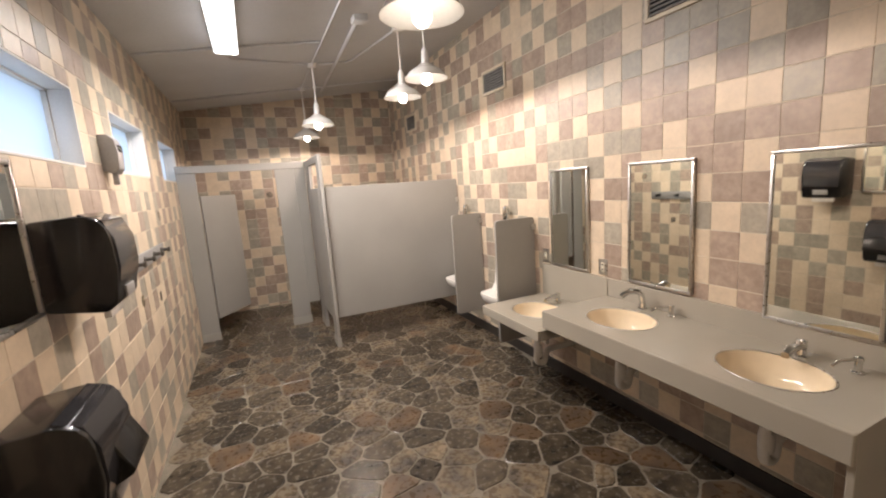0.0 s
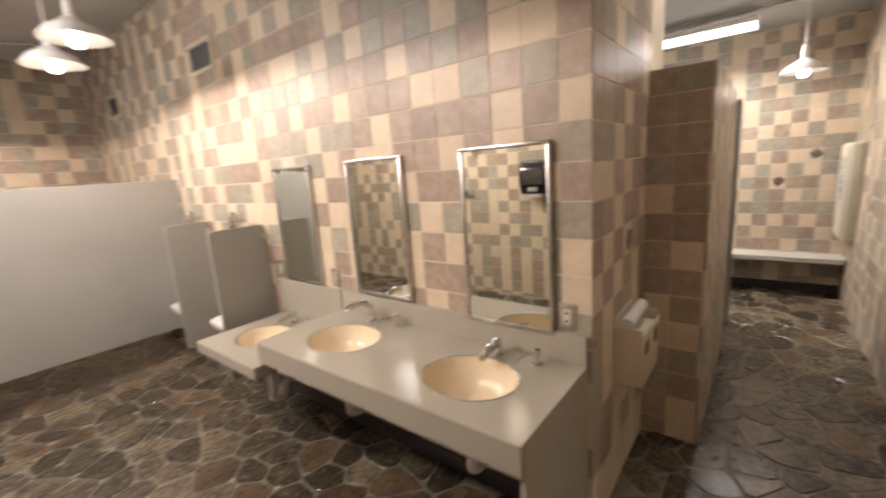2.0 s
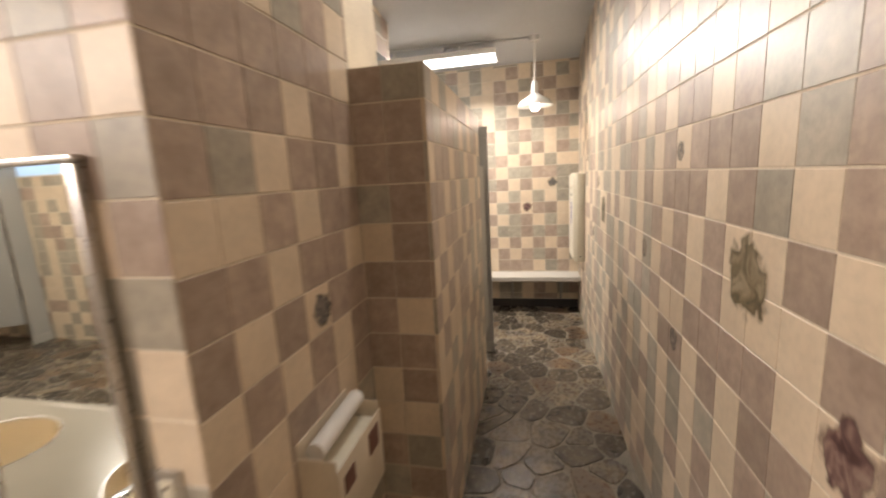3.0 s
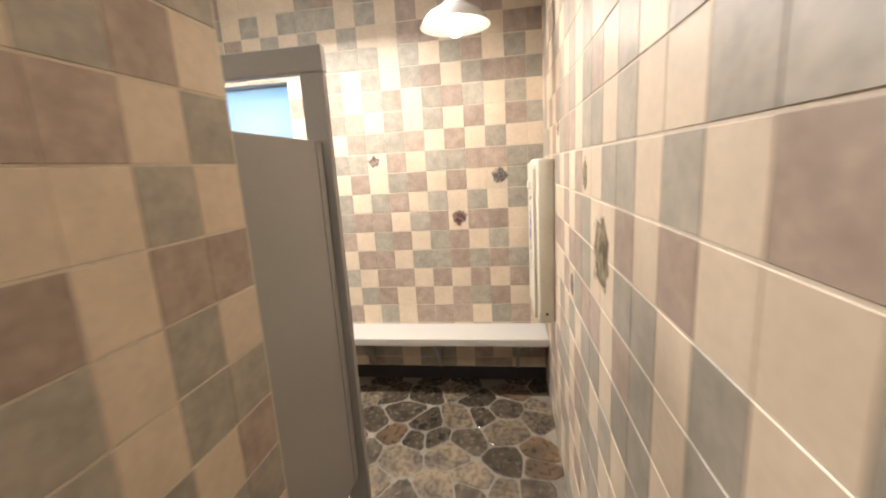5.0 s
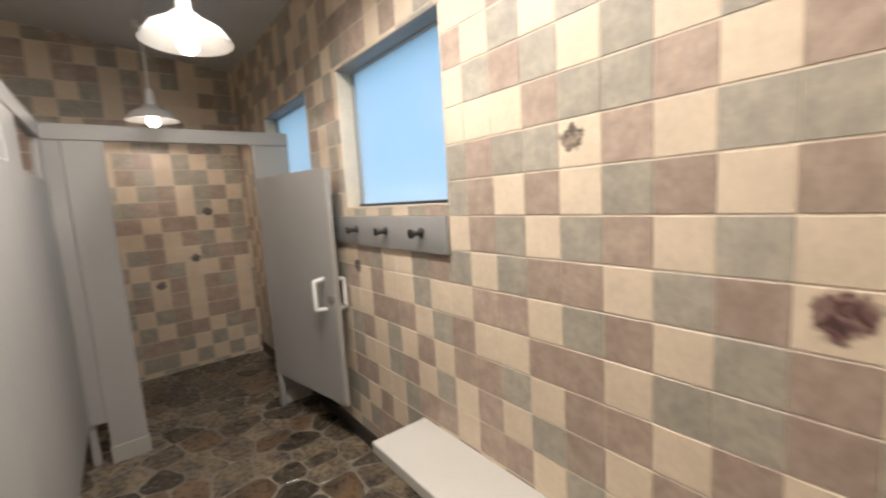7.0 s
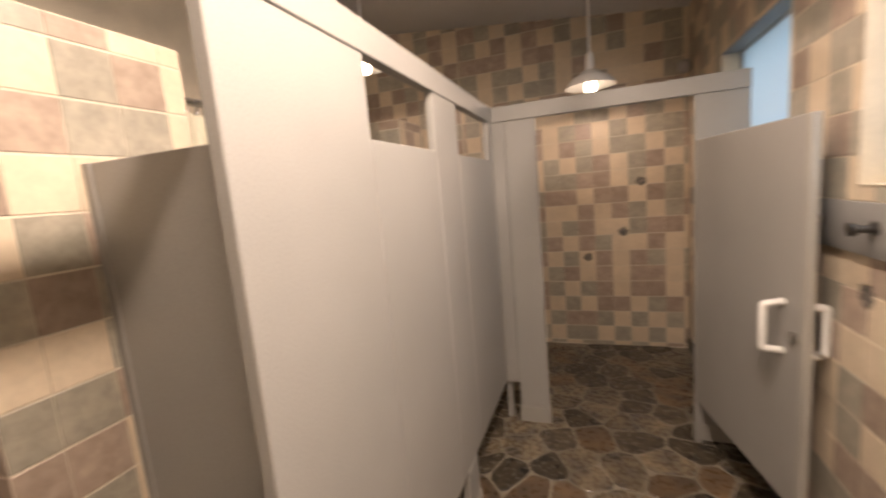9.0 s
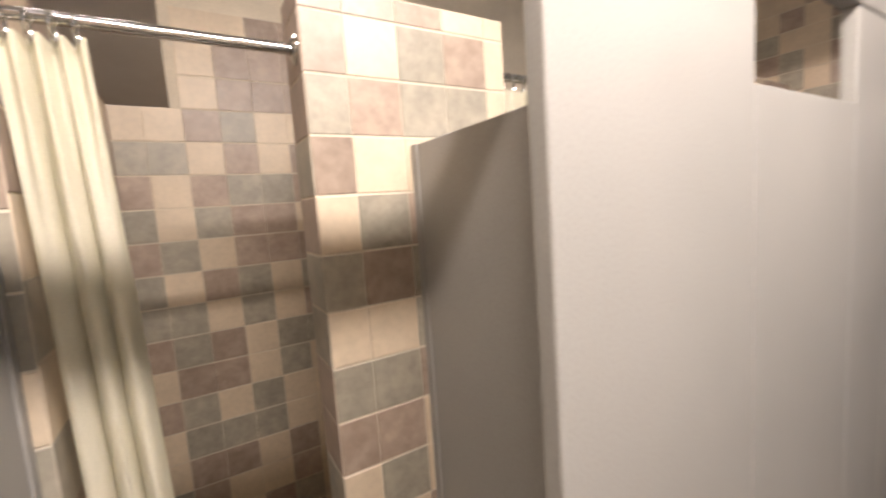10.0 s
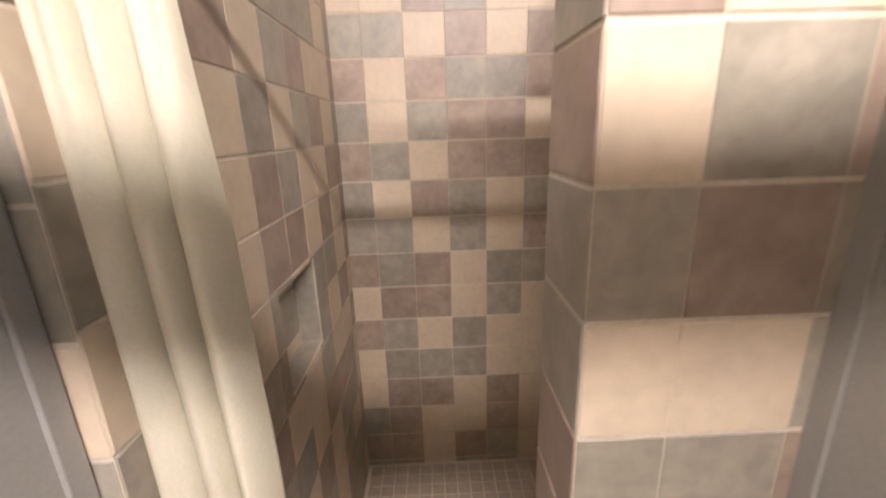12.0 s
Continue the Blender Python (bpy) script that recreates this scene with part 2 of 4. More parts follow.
def lathe(profile, seg=28, bm=None, at=(0, 0, 0), sx=1.0, sy=1.0, cap0=True, cap1=True):
    """Radius and height pairs turned round the z axis at a place."""
    bm = bm or bmesh.new()
    loops = [[(at[0] + r * sx * math.cos(2 * math.pi * i / seg), at[1] + r * sy * math.sin(2 * math.pi * i / seg), at[2] + z) for i in range(seg)] for r, z in profile]
    return rings(bm, loops, cap0, cap1)


def tube(points, r, bm=None, seg=12):
    """A round pipe along points."""
    bm = bm or bmesh.new()
    pts = [Vector(p) for p in points]
    rr = r if isinstance(r, (list, tuple)) else [r] * len(pts)
    side, loops = None, []
    for i, p in enumerate(pts):
        d = (pts[min(i + 1, len(pts) - 1)] - pts[max(i - 1, 0)]).normalized()
        if side is None:
            side = d.orthogonal().normalized()
        side = (side - d * side.dot(d)).normalized()
        up = d.cross(side)
        loops.append([p + rr[i] * (math.cos(2 * math.pi * k / seg) * side + math.sin(2 * math.pi * k / seg) * up) for k in range(seg)])
    return rings(bm, loops)


def bent(points, radius=0.05, steps=5):
    """Points with their corners rounded off."""
    pts = [Vector(p) for p in points]
    out = [pts[0]]
    for a, b, c in zip(pts, pts[1:], pts[2:]):
        ra = min(radius, (a - b).length / 2, (c - b).length / 2)
        p, q = b + (a - b).normalized() * ra, b + (c - b).normalized() * ra
        for i in range(steps + 1):
            s = i / steps
            out.append(p * (1 - s) ** 2 + 2 * b * s * (1 - s) + q * s ** 2)
    return out + [pts[-1]]


def prism(outline, axis, a, b, bm=None):
    """An outline of 2D points pushed from a to b along an axis."""
    bm = bm or bmesh.new()
    put = {"x": lambda p, v: (v, p[0], p[1]), "y": lambda p, v: (p[0], v, p[1]), "z": lambda p, v: (p[0], p[1], v)}[axis]
    return rings(bm, [[put(p, a) for p in outline], [put(p, b) for p in outline]])


def rounded(x0, x1, y0, y1, r, steps=5):
    out = []
    for cx, cy, a in ((x1 - r, y1 - r, 0), (x0 + r, y1 - r, 90), (x0 + r, y0 + r, 180), (x1 - r, y0 + r, 270)):
        for i in range(steps + 1):
            t = radians(a + 90 * i / steps)
            out.append((cx + r * math.cos(t), cy + r * math.sin(t)))
    return out


# ---- large structure ----
def wall_with_holes(name, axis, face, out, a0, a1, z0, top, holes, label):
    """A wall along y (axis 'x') or x (axis 'y') whose inner face lies at face and whose back lies at out, with openings (a0, a1, z0, z1)."""
    bm = bmesh.new()
    lo, hi = min(face, out), max(face, out)

    def block(u0, u1, b, t):
        if u1 - u0 < 1e-6 or t - b < 1e-6:
            return
        if axis == "x":
            bx(lo, hi, u0, u1, b, t, bm=bm)
        else:
            bx(u0, u1, lo, hi, b, t, bm=bm)
    u = a0
    for h0, h1, hz0, hz1 in sorted(holes):
        block(u, h0, z0, top)
        block(h0, h1, z0, hz0)
        block(h0, h1, hz1, top)
        u = h1
    block(u, a1, z0, top)
    return structure(name, bm, GROUT, label)


WEST_WINDOWS = [(1.86, 2.80, 1.955, 2.355), (3.40, 4.34, 1.955, 2.355), (4.94, 5.88, 1.955, 2.355)]
EAST_WINDOWS = [(1.16, 2.15, 1.535, 2.34), (2.66, 3.65, 1.535, 2.34)]
T = 0.22
wall_west = wall_with_holes("wall_west", "x", WEST, WEST - T, SOUTH - T, NORTH_A + T, -0.15, EAVES + 0.02, WEST_WINDOWS, "tiled washroom wall with three high frosted windows")
wall_east = wall_with_holes("wall_east", "x", EAST, EAST + T, SOUTH - T, NORTH_A + T, -0.15, EAVES + 0.02, EAST_WINDOWS, "tiled shower room wall with frosted windows")


def gable(name, y0, y1, x0, x1, label):
    xs = sorted({x0, x1, *([RIDGE] if x0 < RIDGE < x1 else [])})
    outline = [(x0, -0.15), (x1, -0.15)] + [(x, ceiling_z(x) + 0.015) for x in reversed(xs)]
    return structure(name, prism(outline, "y", y0, y1), GROUT, label)


wall_south = gable("wall_south", SOUTH - T, SOUTH, WEST, EAST, "long tiled wall along the passage")
wall_north = gable("wall_north", NORTH_A, NORTH_A + T, WEST, MIRROR_X, "tiled end wall of the washroom behind the stalls")
wall_north_showers = gable("wall_north_showers", NORTH_B, NORTH_B + T, BLOCK_X, EAST, "tiled end wall of the shower room")
block = gable("wall_block", BLOCK_Y, NORTH_A + T, MIRROR_X, BLOCK_X, "full-height tiled block between washroom and showers")
pier = structure("wall_pier", bx(PIER_X, BLOCK_X, PIER_Y, BLOCK_Y, -0.1, PIER_TOP), GROUT, "low tiled wall at the passage corner")
NICHE = (4.09, 4.37, 0.96, 1.225)
shower_side = bmesh.new()
for a, b, c, d in ((BLOCK_X, NICHE[0], -0.1, PIER_TOP), (NICHE[1], FRONT_X, -0.1, PIER_TOP), (NICHE[0], NICHE[1], -0.1, NICHE[2]), (NICHE[0], NICHE[1], NICHE[3], PIER_TOP)):
    bx(a, b, PIER_Y, JAMB, c, d, bm=shower_side)
bx(NICHE[0], NICHE[1], PIER_Y, PIER_Y + 0.012, NICHE[2], NICHE[3], bm=shower_side)
# thin grey sides that put the niche's shade into their colour
niche_lining = bmesh.new()
for q in ((NICHE[0], NICHE[0] + 0.004, NICHE[2], NICHE[3]), (NICHE[1] - 0.004, NICHE[1], NICHE[2], NICHE[3]), (NICHE[0] + 0.004, NICHE[1] - 0.004, NICHE[2], NICHE[2] + 0.004), (NICHE[0] + 0.004, NICHE[1] - 0.004, NICHE[3] - 0.004, NICHE[3])):
    bx(q[0], q[1], PIER_Y + 0.0145, JAMB - 0.002, q[2], q[3], bm=niche_lining)
wall_shower = structure("wall_shower_side", shower_side, GROUT, "low tiled shower wall with a soap niche")
part("niche_lining", niche_lining, GREY, wall_shower, "grey tiled sides of the soap niche, darkened for its shade", smooth=False)
shower_piers = []
for i, (a, b) in enumerate(((0.868, 1.452), (2.05, 2.45), (3.05, 3.45))):
    shower_piers.append(structure("wall_shower_front", bx(FRONT_X - 0.15, FRONT_X, a, b, -0.1, PIER_TOP), GROUT, "tiled pier between two shower openings"))
    mid = (a + b) / 2 + 0.1
    structure("wall_shower_divider", bx(BLOCK_X, FRONT_X - 0.15, mid - 0.05, mid + 0.05, -0.1, PIER_TOP), GREY, "tiled wall between two showers")

# ceiling: two sloping halves
for name, xa, xb in (("ceiling_west", WEST - T, RIDGE), ("ceiling_east", RIDGE, EAST + T)):
    za, zb = (ceiling_z(WEST) - SLOPE * T, ceiling_z(RIDGE)) if xb == RIDGE else (ceiling_z(RIDGE), ceiling_z(EAST) - SLOPE * T)
    o = prism([(xa, za), (xb, zb), (xb, zb + 0.15), (xa, za + 0.15)], "y", SOUTH - T, NORTH_A + T)
    structure(name, o, CEIL, "sloping grey painted ceiling", "ceiling")

floor = structure("floor", bx(WEST - T, EAST + T, SOUTH - T, NORTH_A + T, -0.15, -0.0045), MORTAR, "flagstone floor of brown and grey irregular stones with pale mortar", "floor")
shower_floor = structure("shower_floor", bx(BLOCK_X, FRONT_X - 0.02, JAMB, 3.6, -0.1, 0.022), GROUT, "shower floor of small beige mosaic tiles", "floor")
bb = structure("baseboard", bx(EAST - 0.016, EAST, SOUTH, NORTH_B, -0.01, 0.10, 0.003), DARK, "dark strip along the foot of the tiled wall, base board and painted shade", "baseboard")
# dark strip standing in for the floor shade below the mirror wall
structure("baseboard", bx(MIRROR_X - 0.016, MIRROR_X, BLOCK_Y, NORTH_A, -0.01, 0.10, 0.003), DARK, "dark strip along the foot of the tiled wall, base board and painted shade", "baseboard")


# ---- windows ----
def window(name, axis_x, side, hole, number):
    a, b, z0, z1 = hole
    w = thing(name, (axis_x, (a + b) / 2, z0), "high frosted window in a white painted frame" if side < 0 else "frosted window in a slim grey frame", "window", kind="structure")
    h, L = z1 - z0, (b - a) / 2
    d0, d1 = side * 0.09, side * 0.14
    f = 0.022 if side < 0 else 0.012
    fr = bmesh.new()
    for q in ((-L, L, 0, f), (-L, L, h - f, h), (-L, -L + f, f, h - f), (L - f, L, f, h - f)):
        bx(min(d0, d1), max(d0, d1), q[0], q[1], q[2], q[3], 0.004, fr)
    part("window_frame", fr, PAINT if side < 0 else SHOE, w)
    lin = bmesh.new()
    t = 0.012 if side < 0 else 0.006
    e0, e1 = sorted((side * -0.004, side * 0.09))
    for q in ((-L, L, 0, t), (-L, -L + t, t, h - t), (L - t, L, t, h - t)):
        bx(e0, e1, q[0], q[1], q[2], q[3], 0.002, lin)
    part("window_sill", lin, PAINT if side < 0 else BEIGE, w)
    # east heads take a darker grey for the shade on their undersides
    part("window_head", bx(e0, e1, -L, L, h - t, h, 0.002), PAINT if side < 0 else WOOD, w)
    if side > 0:
        part("glazing_bead", bx(0.08, 0.092, -L + t, L - t, t, t + 0.016, 0.003), DARK, w, "dark bead under the pane")
    g0, g1 = sorted((side * 0.112, side * 0.118))
    pane = part("pane", bx(g0, g1, -L + f, L - f, f, h - f), FROST, w, "frosted glass pane", smooth=False)
    pane.visible_shadow = False
    day = new("window_daylight", bpy.data.lights.new("window_daylight", "AREA"))
    day.data.shape, day.data.size, day.data.size_y = "RECTANGLE", h - 2 * f, 2 * L - 2 * f
    day.data.energy, day.data.color = WINDOW_WATTS * 4 * L * h * (1.3 if side < 0 else 1.0), (0.70, 0.80, 1.0) if side < 0 else (0.42, 0.74, 1.0)
    day.matrix_world = pose(axis_x + side * 0.20, (a + b) / 2, z0 + h / 2, 0, side * 90, 0)


for i, h in enumerate(WEST_WINDOWS):
    window("window_%d" % (i + 1), WEST, -1, h, i)
for i, h in enumerate(EAST_WINDOWS):
    window("window_%d" % (i + 4), EAST, 1, h, i)


# ---- pendant lamps and ceiling tubes ----
def pendant(x, y, bulb_z, watts=PENDANT_WATTS):
    top = ceiling_z(x)
    t = thing("pendant_lamp", (x, y, bulb_z), "white enamelled pendant lamp with a lit bulb on a rod", "lamp", "pendant lamps")
    prof = [(0.030, 0.20), (0.034, 0.15), (0.055, 0.145), (0.075, 0.125), (0.095, 0.115), (0.145, 0.085), (0.180, 0.035), (0.184, 0.028),
            (0.180, 0.030), (0.143, 0.080), (0.093, 0.108), (0.050, 0.132), (0.028, 0.135)]
    shade = part("shade", lathe(prof, 40, cap0=True, cap1=True), ENAMEL, t)
    part("bulb", lathe([(0.004, -0.024), (0.022, -0.020), (0.038, -0.002), (0.044, 0.022), (0.040, 0.05), (0.026, 0.085), (0.022, 0.12)], 20), BULB, shade, "lit clear jar and bulb")
    part("socket", lathe([(0.030, 0.195), (0.030, 0.24), (0.022, 0.27), (0.012, 0.28)], 20), ENAMEL, t)
    part("rod", tube([(0, 0, 0.27), (0, 0, top - bulb_z - 0.02)], 0.009), ENAMEL, t)
    part("canopy", lathe([(0.012, top - bulb_z - 0.055), (0.052, top - bulb_z - 0.045), (0.055, top - bulb_z + 0.004)], 20), ENAMEL, t)
    lamp = new("pendant_light", bpy.data.lights.new("pendant_light", "SPOT"))
    lamp.location = (x, y, bulb_z - 0.06)
    lamp.data.energy, lamp.data.color, lamp.data.shadow_soft_size = watts, WARM, 0.04
    lamp.data.spot_size, lamp.data.spot_blend = radians(176), 0.10
    return t


PENDANTS = [(1.05, -0.23, 2.46, 4.0), (0.78, 1.78, 2.44, 56.0), (1.50, 3.42, 2.60), (1.48, 3.98, 2.56), (0.82, 5.05, 2.46), (0.83, 6.20, 2.46),
            (6.22, -0.16, 2.345, 5.0), (6.12, 1.97, 2.28, 7.0), (6.10, 3.90, 2.29, 12.0), (4.45, 3.45, 2.61, 16.0)]
for p in PENDANTS:
    pendant(*p)


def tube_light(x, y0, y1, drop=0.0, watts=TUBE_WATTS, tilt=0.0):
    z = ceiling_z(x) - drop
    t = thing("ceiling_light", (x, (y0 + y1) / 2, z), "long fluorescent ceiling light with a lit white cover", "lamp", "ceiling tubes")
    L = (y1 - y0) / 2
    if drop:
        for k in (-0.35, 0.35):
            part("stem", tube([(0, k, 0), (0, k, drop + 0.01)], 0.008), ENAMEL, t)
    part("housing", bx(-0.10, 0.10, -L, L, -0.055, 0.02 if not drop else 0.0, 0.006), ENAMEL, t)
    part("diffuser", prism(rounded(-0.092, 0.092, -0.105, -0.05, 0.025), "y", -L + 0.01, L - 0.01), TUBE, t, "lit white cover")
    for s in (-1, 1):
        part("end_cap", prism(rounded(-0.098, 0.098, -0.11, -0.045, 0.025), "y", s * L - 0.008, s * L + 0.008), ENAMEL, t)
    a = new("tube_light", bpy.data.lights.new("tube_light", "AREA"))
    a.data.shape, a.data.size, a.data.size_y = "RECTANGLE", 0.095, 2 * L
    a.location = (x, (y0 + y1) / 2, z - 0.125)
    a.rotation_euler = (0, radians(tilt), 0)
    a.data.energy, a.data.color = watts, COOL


tube_light(-0.02, 2.95, 4.16, tilt=-22.0)
tube_light(6.20, 0.22, 1.70, 0.09, 88.0, 21.0)
# unseen extra tube, added only to brighten the upper passage walls
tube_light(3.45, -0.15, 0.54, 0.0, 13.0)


# ---- toilet and shower partitions ----
def partition(name, boxes, label, group="", origin=(0, 0, 0)):
    """A thing of grey panels: rows of part name, box and roundness."""
    t = thing(name, origin, label, "partition", group)
    for nm, q, bev in boxes:
        part(nm, bx(*q, bev), PANEL if nm not in ("shoe", "bracket", "hinge") else STEEL if nm != "shoe" else SHOE, t, smooth=False)
    return t


TH = 0.0125
# washroom: the stall beside the urinals
partition("stall_side_panel", [("panel", (-0.79, 0.79, -TH, TH, 0.32, 1.78), 0.004), ("channel", (-0.80, -0.775, -0.017, 0.017, 0.32, 1.78), 0.002),
                               ("bracket", (0.76, 0.80, -0.02, 0.02, 0.5, 0.56), 0.003), ("bracket", (0.76, 0.80, -0.02, 0.02, 1.5, 1.56), 0.003)],
          "large grey painted stall side panel beside the urinals", origin=(1.535, 4.62, 0))
partition("stall_post", [("pilaster", (-0.018, 0.018, -0.05, 0.12, 0.0, 2.13), 0.004), ("shoe", (-0.024, 0.024, -0.056, 0.126, -0.004, 0.10), 0.004)],
          "narrow grey stall pilaster standing on the floor", origin=(0.705, 4.60, 0))
partition("toilet_partition", [("pilaster", (-0.018, 0.018, -0.62, -0.02, 0.30, 1.78), 0.004), ("pilaster", (-0.018, 0.018, 0.0, 0.30, 0.0, 2.05), 0.004),
                          ("shoe", (-0.024, 0.024, -0.006, 0.306, -0.004, 0.10), 0.004), ("header", (-0.022, 0.022, -0.70, 0.34, 2.05, 2.13), 0.004)],
          "grey stall front with its closed door seen edge on", origin=(0.705, 5.36, 0))
partition("toilet_partition", [("pilaster", (-0.75, -0.55, -TH, TH, 0.0, 2.05), 0.004), ("shoe", (-0.75, -0.544, -0.02, 0.02, -0.004, 0.10), 0.004),
                          ("pilaster", (0.32, 0.55, -TH, TH, 0.0, 2.05), 0.004), ("shoe", (0.314, 0.556, -0.02, 0.02, -0.004, 0.10), 0.004),
                          ("panel", (0.552, 0.685, -TH, TH, 0.28, 2.05), 0.002), ("header", (-0.748, 0.70, -0.022, 0.022, 2.05, 2.135), 0.004)],
          "grey stall front with header rail and an open doorway", origin=(0, 5.70, 0))
stall_door = thing("stall_door", (-0.54, 5.73, 0), "grey painted stall door standing open inwards", "door", rz=55)
part("door_leaf", bx(0, 0.62, -TH, TH, 0.26, 1.78, 0.004), PANEL, stall_door, smooth=False)
part("latch", bx(0.53, 0.58, TH, 0.035, 1.0, 1.05, 0.004), CHROME, stall_door)

# shower room: fronts along one line, dividers to the piers
partition("shower_partition", [("pilaster", (-0.0175, 0.0175, 0.988, 1.515, 0.30, 2.035), 0.005), ("pilaster", (-0.0175, 0.0175, 2.055, 2.365, 0.30, 2.035), 0.005),
                                 ("header", (-0.022, 0.022, 0.27, 3.12, 2.035, 2.13), 0.004), ("door_leaf", (-0.0175, 0.0175, 1.518, 2.052, 0.30, 1.80), 0.004),
                                 ("door_leaf", (-0.0175, 0.0175, 2.368, 3.00, 0.30, 1.80), 0.004), ("foot", (-0.02, 0.02, 1.06, 1.16, 0.0, 0.302), 0.004),
                                 ("pilaster", (-0.0175, 0.0175, 3.003, 3.10, 0.30, 2.035), 0.004), ("foot", (-0.02, 0.02, 2.12, 2.27, 0.0, 0.302), 0.004),
                                 ("shoe", (-0.026, 0.026, 2.11, 2.28, -0.004, 0.10), 0.004)],
          "pale grey stall fronts with header rail and closed doors", origin=(STALL_X, 0, 0))
partition("shower_divider", [("panel", (-0.24, 0.31, -TH, TH, 0.30, 1.78), 0.004), ("channel", (-0.265, -0.236, -0.018, 0.018, 0.30, 1.78), 0.002),
                             ("channel", (0.28, 0.317, -0.018, 0.018, 0.30, 1.78), 0.002)],
          "dark grey divider panel between two shower cubicles", origin=(5.135, 1.142, 0))
partition("shower_divider", [("panel", (-0.26, 0.31, -TH, TH, 0.30, 1.78), 0.004), ("channel", (0.25, 0.285, -0.018, 0.018, 0.30, 1.78), 0.002),
                             ("channel", (-0.265, -0.236, -0.018, 0.018, 0.30, 1.78), 0.002)],
          "grey divider panel beside the passage wall", origin=(5.14, 0.318, 0))
partition("shower_post", [("pilaster", (-0.0175, 0.0175, -0.02, 0.075, 0.0, 2.034), 0.004), ("shoe", (-0.024, 0.024, -0.026, 0.081, -0.004, 0.10), 0.004)],
          "grey post at the corner of the shower cubicle", origin=(STALL_X, 0.292, 0))
partition("toilet_partition", [("pilaster", (0.10, 0.295, -TH, TH, 0.0, 2.035), 0.004), ("shoe", (0.094, 0.301, -0.02, 0.02, -0.004, 0.11), 0.004),
                                 ("panel", (0.0, 0.098, -TH, TH, 0.28, 2.035), 0.002), ("header", (-0.02, 1.415, -0.022, 0.022, 2.035, 2.13), 0.004),
                                 ("pilaster", (1.155, 1.415, -TH, TH, 0.0, 2.035), 0.004), ("shoe", (1.149, 1.415, -0.02, 0.02, -0.004, 0.10), 0.004)],
          "grey toilet stall front with header rail and open doorway", origin=(STALL_X, 3.12, 0))
partition("toilet_side_partition", [("panel", (-TH, TH, 0, 1.44, 0.30, 1.78), 0.004), ("channel", (-0.018, 0.018, 1.44, 1.478, 0.30, 1.78), 0.002), ("foot", (-0.02, 0.02, 0, 0.04, 0.0, 0.302), 0.003)],
          "grey toilet stall side panel", origin=(5.49, 3.14, 0))
ang = math.degrees(math.atan2(2.194 - 3.10, 6.80 - 6.635))
tdoor = thing("stall_door", (6.635, 3.095, 0), "grey painted stall door open towards the room, white pull handles", "door", rz=ang)
leaf = part("door_leaf", bx(0.01, 0.90, -0.0125, 0.0125, 0.27, 1.79, 0.004), PANEL, tdoor, smooth=False)
part("edge_strip", bx(0.885, 0.912, -0.016, 0.016, 0.27, 1.79, 0.003), SHOE, tdoor, "pale door edge", smooth=False)
for s, hx in ((-1, 0.785), (1, 0.862)):
    part("handle", tube(bent([(hx, s * 0.012, 0.90), (hx, s * 0.085, 0.91), (hx, s * 0.085, 1.09), (hx, s * 0.012, 1.10)], 0.012), 0.014), WHITEPL, leaf, "white pull handle")
part("latch", bx(0.845, 0.882, -0.03, -0.0125, 0.965, 1.0, 0.005), STEEL, leaf)
part("slide_bolt", tube([(0.80, 0.02, 0.94), (0.95, 0.02, 0.94)], 0.008), CHROME, leaf, "chrome slide bolt")
part("foot", bx(0.0, 0.03, -0.02, 0.02, 0.0, 0.27, 0.004), PANEL, tdoor)

# urinal screens
def screen(y, depth):
    t = thing("urinal_screen", (MIRROR_X, y, 0), "grey wall-hung urinal screen with rounded corners", "screen", "urinal screens")
    part("panel", prism(rounded(-depth, -0.012, 0.27, 1.385, 0.035), "y", -0.0125, 0.0125), PANEL, t)
    for z in (0.40, 1.27):
        part("bracket", bx(-0.05, 0.0, -0.025, 0.025, z, z + 0.05, 0.004), STEEL, t)


screen(3.09, 0.425)
screen(4.055, 0.37)


def urinal(y):
    t = thing("urinal", (MIRROR_X, y, 0), "white porcelain wall-hung urinal with chrome flush valve", "urinal", "urinals")
    bm = bmesh.new()
    loops = []
    for z, w, d in ((0.42, 0.06, 0.10), (0.46, 0.12, 0.22), (0.54, 0.165, 0.31), (0.60, 0.175, 0.33), (0.615, 0.172, 0.325), (0.63, 0.17, 0.20), (0.70, 0.17, 0.15), (0.95, 0.16, 0.13), (1.04, 0.15, 0.12), (1.06, 0.13, 0.10)):
        loops.append([(-p[0], p[1], z) for p in rounded(0.0, d, -w, w, min(d, w) * 0.45)])
    rings(bm, loops)
    part("bowl", bm, PORCELAIN, t)
    part("flush_pipe", tube(bent([(-0.06, 0, 1.04), (-0.06, 0, 1.38), (0.0, 0, 1.40)], 0.04), 0.013), CHROME, t)
    valve = part("flush_valve", lathe([(0.02, 1.33), (0.032, 1.35), (0.032, 1.43), (0.025, 1.47), (0.01, 1.48)], 18, at=(-0.06, 0, 0)), CHROME, t)
    part("lever", tube([(-0.06, 0, 1.40), (-0.13, 0, 1.39)], [0.008, 0.006]), CHROME, valve)


urinal(3.46)
urinal(4.30)


